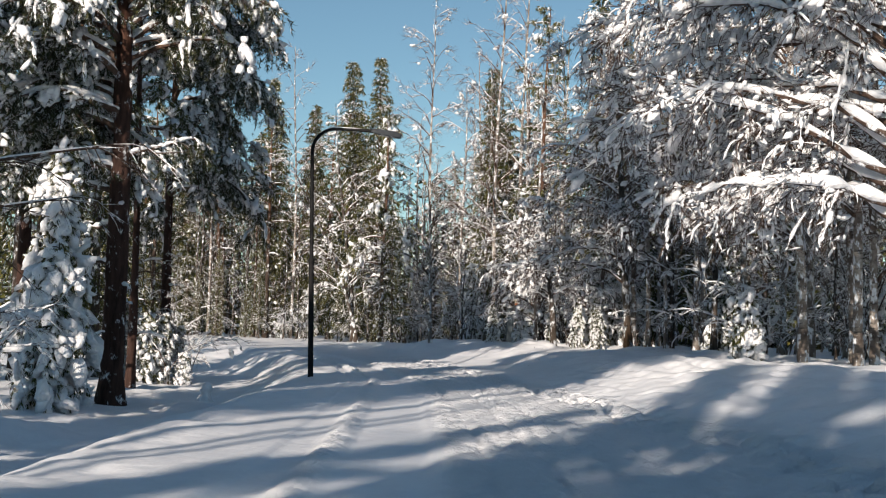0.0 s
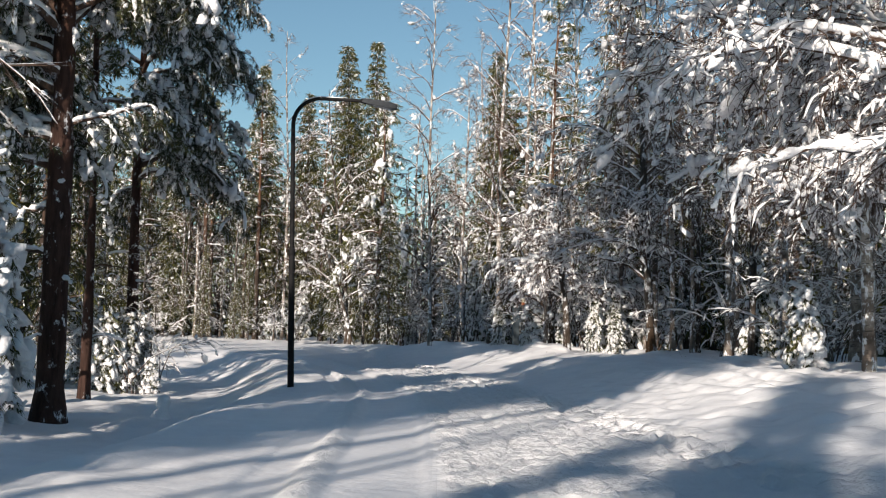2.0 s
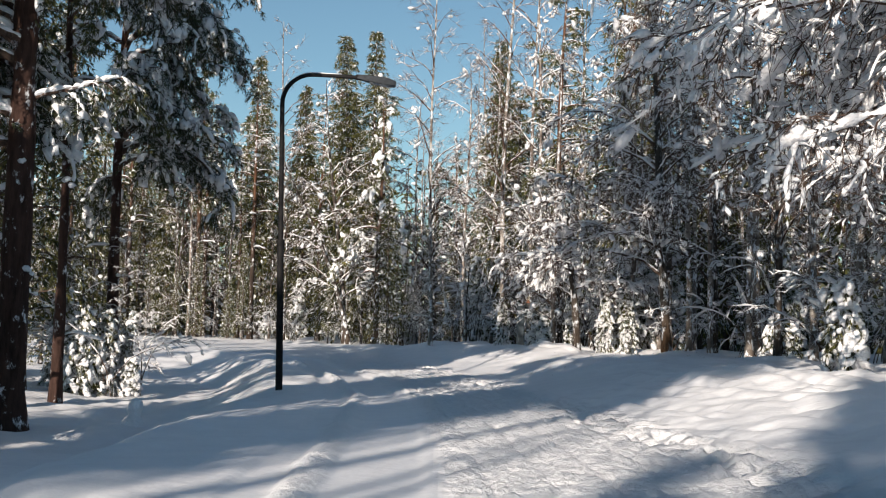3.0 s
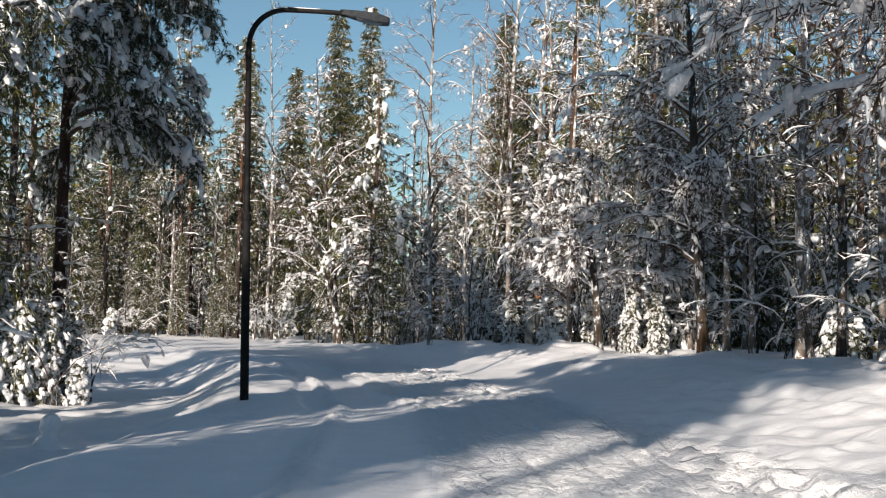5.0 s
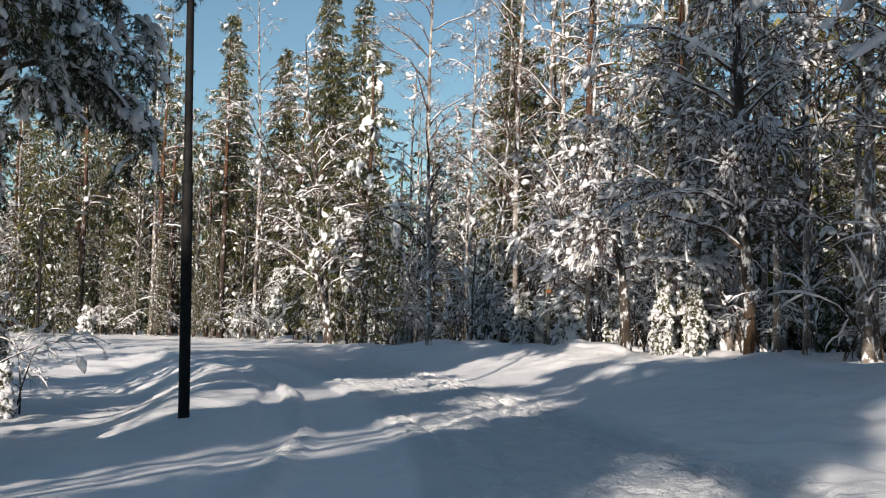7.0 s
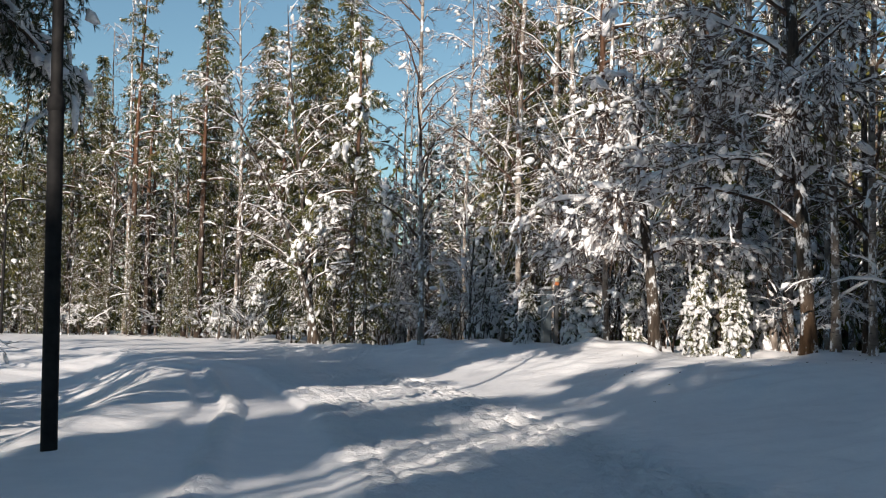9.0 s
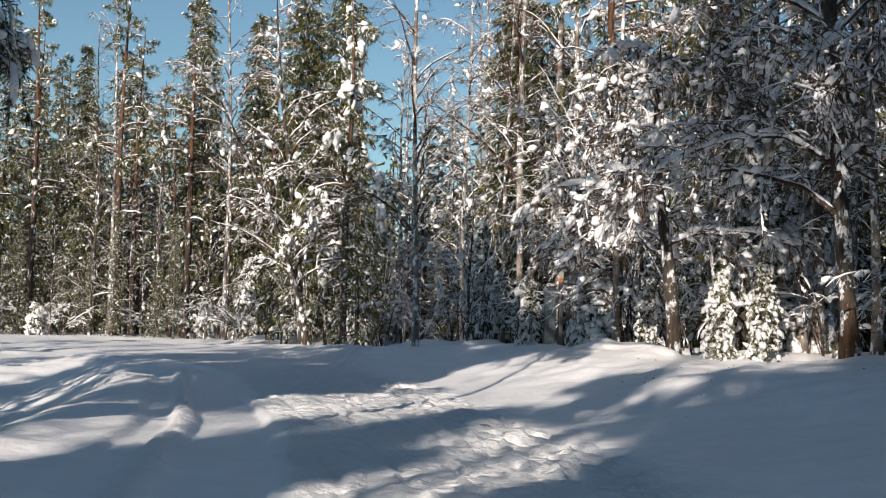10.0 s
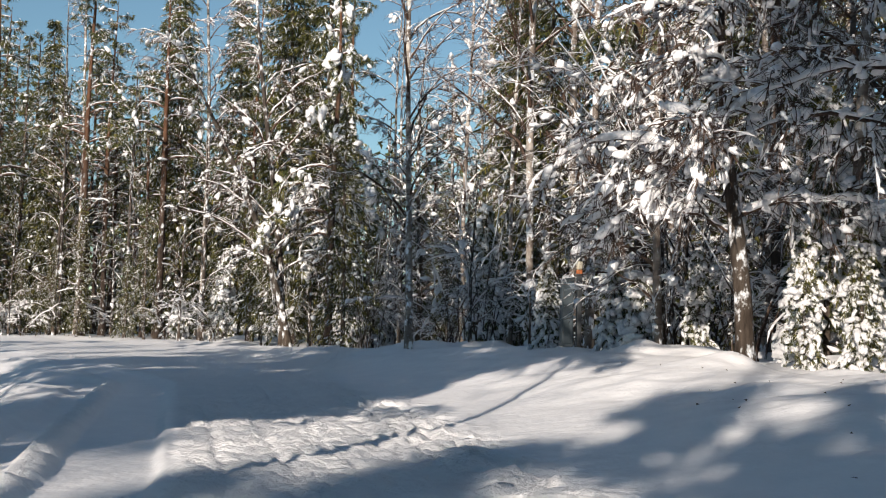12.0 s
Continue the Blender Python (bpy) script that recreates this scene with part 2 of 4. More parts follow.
MOUNDS = ((3.35, 48.6, 0.27, 0.36), (-0.3, 60.2, 0.7, 0.3), (0.7, 60.6, 0.5, 0.25), (3.8, 44.5, 0.26, 0.3), (5.7, 46.2, 0.45, 0.12), (4.3, 48.2, 0.27, 0.2), (7.6, 44.6, 0.4, 0.2), (6.9, 42.9, 0.5, 0.15), (8.6, 31.0, 0.5, 0.25), (8.0, 36.5, 0.5, 0.2), (-6.9, 20.0, 0.8, 0.45), (1.6, 60.8, 0.5, 0.3), (-7.2, 79.0, 0.8, 0.4), (-3.2, 69.4, 0.6, 0.3), (-6.2, 30.6, 0.5, 0.2), (-5.6, 27.6, 0.5, 0.15), (-5.25, 28.2, 0.32, 0.12))


def land(x, y):
    x, y = np.asarray(x, float), np.asarray(y, float)
    u = x - middle(y)
    z = np.interp(y, (-60, 0, 20, 31, 45, 60, 80, 130, 300, 900), (0, 0, -0.02, -0.05, 0.12, 0.32, 0.64, 0.9, 1.8, 1.8))
    z = z + 0.6 * step((u - 1.3) / 4.0) * step((74 - y) / 26)
    near = step((62 - y) / 14)
    z = z + near * (-0.72 * step((-u - 3.4) / 2.2) + 0.35 * step((-u - 6.5) / 6))
    wild = step((np.abs(u) - 2.0) / 2.0)
    z = z + wild * (0.08 * wave(x + 3, y, 2.6) + 0.055 * wave(x, y + 7, 0.8) + 0.03 * wave(x + 2, y, 0.42) + 0.016 * wave(x, y + 4, 0.27)) + 0.012 * wave(x, y, 1.6)
    for mx, my, w, h in MOUNDS:
        d = np.hypot(x - mx, y - my) / (w * (1.25 + 0.35 * wave(x + mx, y, 0.5)))
        z = z + 0.7 * h / (1 + d ** 2.6)
    return z


def rut(y):
    return np.interp(y, (-10, 10, 20, 29.6, 38, 49, 58, 68), (-1.2, -1.25, -1.45, -1.85, -3.0, -5.3, -9.2, -16))


def trail(y):
    return np.interp(y, (0, 12, 18, 27, 33.6, 43, 52), (3.4, 2.9, 2.5, 1.9, 1.3, -0.2, -2.2))


def tracked(x, y):
    """What skis, runners and feet have pressed into the snow."""
    r = x - rut(y) + 0.03 * wave(x * 0, y, 1.1)
    z = (0.4 + 0.6 * step((y - 30) / 7)) * (-0.07 * step((r + 0.26) / 0.11) * step((0.20 - r) / 0.09) - 0.065 * step((r - 0.36) / 0.12) * step((1.24 - r) / 0.12))
    z = z + np.exp(-((r - 0.27) / 0.11) ** 2) * (0.02 + 0.036 * wave(x + 4, y, 0.2) + 0.016 * wave(x, y, 0.11))
    f = x - trail(y)
    mid = step((r - 1.25) / 0.15) * step((-f - 0.1) / 0.2)
    groove = np.exp(-(((r / 0.47 + 0.05 * wave(x, y, 1.5)) % 1.0 - 0.5) / 0.07) ** 2)
    bars = np.sin(y * 2 * math.pi / 0.34 + 2.6 * wave(x, y, 0.7))
    crumbs = np.abs(wave(x + 9, y, 0.24)) + 0.8 * np.abs(wave(x * 1.3, y, 0.13))
    z = z + mid * (0.03 + 0.014 * bars - 0.028 * groove - 0.043 * crumbs + 0.006 * wave(x, y, 0.5) + 0.015 * wave(x + 5, y, 1.4))
    band = np.exp(-(f / 0.5) ** 2)
    z = z + band * (0.06 - 0.13 * np.abs(wave(x * 1.2 + 5, y, 0.30)) - 0.07 * np.abs(wave(x, y + 2, 0.15)))
    pits = step((np.sin(y * 2 * math.pi / 0.72 + 1.2 * wave(x * 0, y, 2.0)) - 0.1) / 0.5)
    other = step((np.sin(y * 2 * math.pi / 0.72 + 3.1) - 0.1) / 0.5)
    z = z - 0.14 * (pits * step((0.15 - np.abs(f - 0.15)) / 0.06) + other * step((0.14 - np.abs(f + 0.22)) / 0.06))
    side = step((f - 0.45) / 0.3) * step((6 - f) / 2) * step((36 - y) / 8)
    z = z + side * (0.11 * np.abs(wave(x * 1.5 + 0.25 * y, y * 0.55, 0.62)) + 0.035 * wave(x + 1, y, 0.33) - 0.02)
    return z * (0.25 + 0.75 * step((54 - y) / 9)) * step((70 - y) / 10)


def trodden(x, y):
    """How rough the trampled snow is, from 0 to 1."""
    r, f = x - rut(y), x - trail(y)
    mid = step((r - 1.25) / 0.15) * step((-f - 0.1) / 0.2)
    return np.clip(mid + np.exp(-(f / 0.5) ** 2) + 0.8 * np.exp(-((r - 0.27) / 0.12) ** 2), 0, 1) * step((70 - y) / 10)


def spaced(stops):
    """Coordinates with a step of their own in each stretch: (from, to, step)."""
    out = []
    for a, b, s in stops:
        out.append(np.linspace(a, b, max(1, round((b - a) / s)), endpoint=False))
    return np.append(np.concatenate(out), stops[-1][1])


def make_ground():
    xs = spaced(((-900, -120, 60), (-120, -30, 6), (-30, -10, 0.6), (-10, -6, 0.2), (-6, -2.8, 0.07), (-2.8, 3.0, 0.045), (3.0, 8, 0.1), (8, 10, 0.2), (10, 30, 0.6), (30, 120, 6), (120, 900, 60)))
    ys = spaced(((-300, -40, 26), (-40, 7, 1.2), (7, 30, 0.075), (30, 48, 0.06), (48, 60, 0.2), (60, 90, 0.6), (90, 140, 4), (140, 1500, 80)))
    gx, gy = np.meshgrid(xs, ys)
    gz = land(gx, gy) + tracked(gx, gy)
    b = Build()
    nx, ny = len(xs), len(ys)
    i = (np.arange(ny - 1)[:, None] * nx + np.arange(nx - 1)[None]).ravel()
    b.add(np.stack((gx, gy, gz), -1).reshape(-1, 3), np.concatenate((np.stack((i, i + 1, i + nx), 1), np.stack((i + 1, i + nx + 1, i + nx), 1))))
    me = b.mesh("ground", GROUND_SNOW)
    packed = me.attributes.new("packed", "FLOAT", "POINT")
    packed.data.foreach_set("value", trodden(gx, gy).astype(np.float32).ravel())
    ob = new("ground", me)
    tagged(ob, "snow-covered forest path with ski, sled and foot tracks", "ground", kind="structure")


make_ground()


# ---- trees ----
def limb(rng, start, az, el, length, droop, n=6, wob=0.12):
    """Points of a curved branch: compass angle and rise in radians, which sinks by droop over the length."""
    k = np.arange(n)
    a = az + np.cumsum(rng.normal(0, wob, n))
    e = el - droop * (k / max(1, n - 1)) ** 1.1 + rng.normal(0, wob * 0.6, n)
    d = np.stack((np.cos(a) * np.cos(e), np.sin(a) * np.cos(e), np.sin(e)), 1) * (length / n)
    return np.concatenate((np.asarray(start)[None], np.asarray(start)[None] + np.cumsum(d, 0)))


def along(pts, s):
    k = np.linspace(0, 1, len(pts))
    return np.stack([np.interp(s, k, pts[:, c]) for c in range(3)], -1)


def stem(rng, h, r, lean=(0.0, 0.0), bend=0.15, n=14):
    s = np.linspace(0, 1, n)
    p = np.stack((lean[0] * s ** 1.3 + bend * np.sin(s * 5 + rng.random() * 6) * s, lean[1] * s ** 1.3 + bend * np.sin(s * 4 + rng.random() * 6) * s, s * h - 0.25), 1)
    rad = r * (1 - s) ** 0.75 + 0.012
    rad *= 1 + 0.07 * rng.normal(size=n)
    rad[0] *= 1.35
    return p, rad


def heading(p):
    return math.atan2(p[1], p[0])


def empty(name, label, category, group=""):
    return tagged(new(name), label, category, group)


def finish(name, label, category, group, trunk, bark, limbs, limb_mat, crown, leaf, snow, boughs=()):
    thing = empty(name, label, category, group)
    part("trunk", trunk, bark, thing)
    for wood, white in boughs:
        one = part("bough", wood, limb_mat, thing)
        tagged(part("snow_roll", white, SNOW, one, "thick white snow along the bough"), kind="stuff")
    if limbs.n:
        tagged(part("branchwork", limbs, limb_mat, thing), kind="stuff")
    if crown.n:
        tagged(part("crown", crown, leaf, thing, "green needle foliage"), kind="stuff")
    if snow.n:
        tagged(part("snow_load", snow, SNOW, thing, "white snow lying on the branches"), kind="stuff")
    return thing


def make_pine(seed, h, r, base, reach, boughs=26, detail=1.0, droop=0.9, bark=None, label="", tuft=0.17, snowy=1.0, lean=(0.0, 0.0), stubs=8, blades=12, wide=0.03, lump=None):
    rng = np.random.default_rng(seed)
    trunk, limbs, crown, snow = Build(), Build(), Build(), Build()
    p, rad = stem(rng, h, r, lean)
    trunk.tube(p, rad, 7)
    jobs = [(s, rng.random() * 6.28) for s in np.linspace(base, 0.985, boughs)]
    tips, dirs, pads, pdirs = [], [], [], []
    for s, az in jobs:
        at = along(p, s)
        rel = max(0, (s - base) / (1 - base))
        ln = reach * (0.55 + 0.45 * math.sin(min(1, rel * 1.6 + 0.35) * 3.14)) * (1 - 0.55 * rel) * (0.75 + 0.5 * rng.random())
        q = limb(rng, at, az, 0.25 + 0.5 * rel * rng.random(), ln, droop * (1.1 - 0.6 * rel), 5, 0.14)
        qr = np.linspace(0.02 + 0.014 * ln, 0.012, len(q))
        limbs.tube(q, qr, 4)
        snow.snow_line(q, qr, 0.04 * snowy, rng, 4)
        for t in np.linspace(0.22, 1.0, max(4, int(ln * 4.2 * detail))):
            ahead = heading(along(q, min(1, t + 0.05)) - along(q, t - 0.05))
            w = limb(rng, along(q, t), ahead + rng.choice((-1, 1)) * (0.3 + 0.8 * rng.random()), 0.15 - 0.5 * t * droop * rng.random(), (0.35 + 0.5 * (1 - t) + 0.25 * rng.random()) * min(1.0, ln / 2.4), 0.9 + 0.5 * rng.random(), 2, 0.2)
            limbs.tube(w, np.linspace(0.012, 0.005, len(w)), 3)
            out = w[-1] - w[1]
            for s2 in np.linspace(0.2, 1, max(3, int(6 * detail))):
                tips.append(along(w, s2) + rng.normal(0, 0.07, 3))
                dirs.append(out + rng.normal(0, 0.12, 3) - np.array((0, 0, 0.05)))
            for s2 in (0.35, 0.6, 0.8, 1.0):
                if rng.random() < 0.55 * snowy:
                    pads.append(along(w, s2) + np.array((0, 0, 0.04)) + rng.normal(0, 0.06, 3))
                    pdirs.append(unit(out + rng.normal(0, 0.08, 3)) - np.array((0, 0, 0.5)))
    for z in rng.uniform(1.2, base * h, stubs):
        q = limb(rng, along(p, z / h), rng.random() * 6.28, 0.1, 0.4 + 1.0 * rng.random(), 0.4, 4, 0.25)
        limbs.tube(q, np.linspace(0.028, 0.01, len(q)), 4)
        if rng.random() < 0.8:
            snow.snow_line(q, np.linspace(0.028, 0.01, len(q)), 0.05, rng)
    crown.blades(tips, dirs, tuft, wide, rng, blades, 0.95, 0.2)
    n = len(pads)
    if n:
        size = 0.45 + 1.0 * rng.random(n) ** 1.5
        snow.clumps(np.array(pads), np.array(pdirs), (lump or 0.12) * size, rng, lump is not None, 3 if lump else 1)
    return finish("pine_tree", label or "tall pine with reddish bark and snow-laden needle boughs", "tree", "forest trees", trunk, bark or PINE_BARK, limbs, TWIG, crown, PINE_LEAF, snow)


def make_old_pine(seed, h, r, boughs, label, bark=None, curtain=1.0, snowy=1.0, bend=0.12):
    """A pine built bough by bough: height, compass angle, length, droop; hanging sprays with pads of snow on them."""
    rng = np.random.default_rng(seed)
    trunk, limbs, crown, snow = Build(), Build(), Build(), Build()
    p, rad = stem(rng, h, r, (0.0, 0.0), bend, 20)
    trunk.tube(p, rad, 14)
    tips, dirs, split, pads, pdirs, psize = [], [], [], [], [], []
    for z, az, ln, droop, rise in boughs:
        q = limb(rng, along(p, z / h), az, rise, ln, droop, 10, 0.13)
        qr = np.linspace(0.03 + 0.013 * ln, 0.012, len(q))
        wood, white = Build(), Build()
        wood.tube(q, qr, 7)
        white.snow_line(q, qr, 0.06 * snowy, rng, 7)
        split.append((wood, white))
        for t in np.linspace(0.24, 1.0, max(6, int(ln * 6.0))):
            ahead = heading(along(q, min(1, t + 0.05)) - along(q, t - 0.05))
            side = rng.choice((-1, 1))
            w = limb(rng, along(q, t), ahead + side * (0.25 + 0.95 * rng.random()), 0.25 - 0.6 * rng.random(), (0.55 + 0.75 * rng.random()) * min(1.0, 0.45 + ln / 6), curtain * (0.9 + 0.7 * rng.random()), 6, 0.16)
            wr = np.linspace(0.016, 0.005, len(w))
            limbs.tube(w, wr, 4)
            if rng.random() < 0.5 * snowy:
                snow.snow_line(w[1:], wr[1:], 0.045 * (0.5 + rng.random()), rng, 5)
            run = np.linalg.norm(w[-1] - w[0])
            for u in np.linspace(0.12, 1.0, max(4, int(run / 0.1))):
                out = along(w, min(1, u + 0.1)) - along(w, u - 0.1)
                tips.append(along(w, u) + rng.normal(0, 0.035, 3) - np.array((0, 0, 0.02)))
                dirs.append(unit(out) * 0.7 + rng.normal(0, 0.3, 3) - np.array((0, 0, 0.35)))
                if rng.random() < 0.07 * snowy:
                    pads.append(along(w, u) + np.array((0, 0, 0.05)))
                    pdirs.append(unit(out) - np.array((0, 0, 0.25)))
                    psize.append(0.045 + 0.075 * rng.random() ** 2)
            if rng.random() < 0.10 * snowy:
                for u in (0.45, 0.6, 0.75, 0.9):
                    pads.append(along(w, u) + np.array((0, 0, 0.03)))
                    pdirs.append(unit(w[-1] - w[2]) - np.array((0, 0, 0.5)))
                    psize.append(0.10 + 0.06 * rng.random())
            for u in rng.uniform(0.2, 1.0, 3):
                v = limb(rng, along(w, u), rng.random() * 6.28, -0.3 - 0.5 * rng.random(), 0.22 + 0.3 * rng.random(), 0.7, 3, 0.2)
                limbs.tube(v, np.linspace(0.007, 0.004, len(v)), 3)
                for k in np.linspace(0.2, 1.0, 5):
                    tips.append(along(v, k) + rng.normal(0, 0.02, 3))
                    dirs.append(unit(v[-1] - v[0]) + rng.normal(0, 0.25, 3))
                if rng.random() < 0.16 * snowy:
                    pads.append(along(v, 0.6) + np.array((0, 0, 0.03)))
                    pdirs.append(unit(v[-1] - v[0]) + rng.normal(0, 0.1, 3))
                    psize.append(0.045 + 0.06 * rng.random())
    for z in rng.uniform(1.0, 5.0, 4):
        q = limb(rng, along(p, z / h), rng.random() * 6.28, 0.1, 0.3 + 0.5 * rng.random(), 0.4, 4, 0.25)
        limbs.tube(q, np.linspace(0.026, 0.01, len(q)), 5)
        snow.snow_line(q, np.linspace(0.026, 0.01, len(q)), 0.05, rng, 6)
    crown.blades(tips, dirs, 0.15, 0.021, rng, 7, 0.8, 0.15)
    snow.clumps(np.array(pads), np.array(pdirs), np.array(psize), rng, True, 2)
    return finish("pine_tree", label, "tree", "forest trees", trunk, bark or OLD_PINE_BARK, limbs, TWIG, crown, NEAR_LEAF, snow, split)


def ring_of_boughs(seed, low, high, count, lengths, droop, rise=0.35, toward=None, fan=6.28):
    """Rows for make_old_pine: boughs spread up the stem, all round or in a fan about one compass angle."""
    rng = np.random.default_rng(seed)
    out = []
    for k in range(count):
        s = k / max(1, count - 1)
        az = rng.random() * 6.28 if toward is None else toward + fan * (rng.random() - 0.5)
        out.append((low + (high - low) * s, az, lengths[0] + (lengths[1] - lengths[0]) * s + rng.uniform(-0.5, 0.5), droop * (0.8 + 0.4 * rng.random()), rise + 0.35 * rng.random()))
    return out


def make_spruce(seed, h, r, width, base=0.06, gap=0.42, detail=1.0, snowy=1.0, label="", sag=0.95, spray=0.25, wide=0.06, blades=4, fine=False, ragged=0.3, lump=1.0, tiers=6):
    rng = np.random.default_rng(seed)
    trunk, limbs, crown, snow = Build(), Build(), Build(), Build()
    p, rad = stem(rng, h, r, (rng.normal(0, 0.02 * h), rng.normal(0, 0.02 * h)), 0.05)
    trunk.tube(p, rad, 8 if fine else 6)
    tips, dirs, pads, pdirs, psize = [], [], [], [], []
    z = base * h + 0.3
    while z < h - 0.25:
        rel = z / h
        ln0 = width * (1 - rel) ** 0.8 * (0.55 + 0.45 * min(1, rel / 0.12)) + 0.15
        n = tiers if rel < 0.8 else max(4, tiers - 2)
        for az in rng.random() * 6.28 + np.arange(n) * (6.28 / n) + rng.normal(0, 0.3, n):
            if rng.random() < 0.14:
                continue
            ln = ln0 * (1 - ragged + 2 * ragged * rng.random())
            q = limb(rng, along(p, min(0.99, (z + 0.25 + rng.normal(0, 0.14)) / h)), az, 0.35 * rel - 0.05 + rng.normal(0, 0.1), ln, sag - 0.45 * rel + rng.normal(0, 0.12), 4 if fine else 3, 0.1)
            limbs.tube(q, np.linspace(0.012 + 0.008 * ln, 0.006, len(q)), 3)
            for t in np.linspace(0.25, 1.0, max(3, int(ln * 5 * detail))):
                c = along(q, t)
                fwd = along(q, min(1, t + 0.1)) - along(q, t - 0.15)
                fwd = fwd / max(1e-6, np.linalg.norm(fwd))
                side = np.array((-fwd[1], fwd[0], 0))
                reach = 0.10 + 0.32 * ln * (1 - t) ** 0.7
                for sgn in (-1, 1):
                    tips.append(c + side * sgn * reach * rng.uniform(0.3, 0.9) + np.array((0, 0, -0.08)) * rng.random() + rng.normal(0, 0.04, 3))
                    dirs.append(fwd * 0.8 + side * sgn * 0.7 + np.array((0, 0, -0.35)))
                tips.append(c)
                dirs.append(fwd + np.array((0, 0, -0.2)))
                if rng.random() < 0.6 * snowy:
                    pads.append(c + np.array((0, 0, 0.04)) + side * rng.normal(0, reach * 0.5))
                    pdirs.append(fwd + rng.normal(0, 0.25, 3))
                    psize.append((0.4 + 1.1 * rng.random() ** 1.6) * (0.6 + 0.25 * min(2, ln)))
        z += gap * (0.7 + 0.6 * rng.random()) * (1.0 - 0.35 * rel)
    crown.blades(tips, dirs, spray, wide, rng, blades, 0.6, 0.45)
    ps = np.array(psize)
    if len(ps):
        snow.clumps(np.array(pads), np.array(pdirs), 0.135 * ps * lump, rng, fine, 2 if fine else 1)
    return finish("spruce_tree", label or "dark green spruce with snow pads on its tiers", "tree", "forest trees", trunk, SPRUCE_BARK, limbs, SPRUCE_BARK, crown, SPRUCE_LEAF, snow)


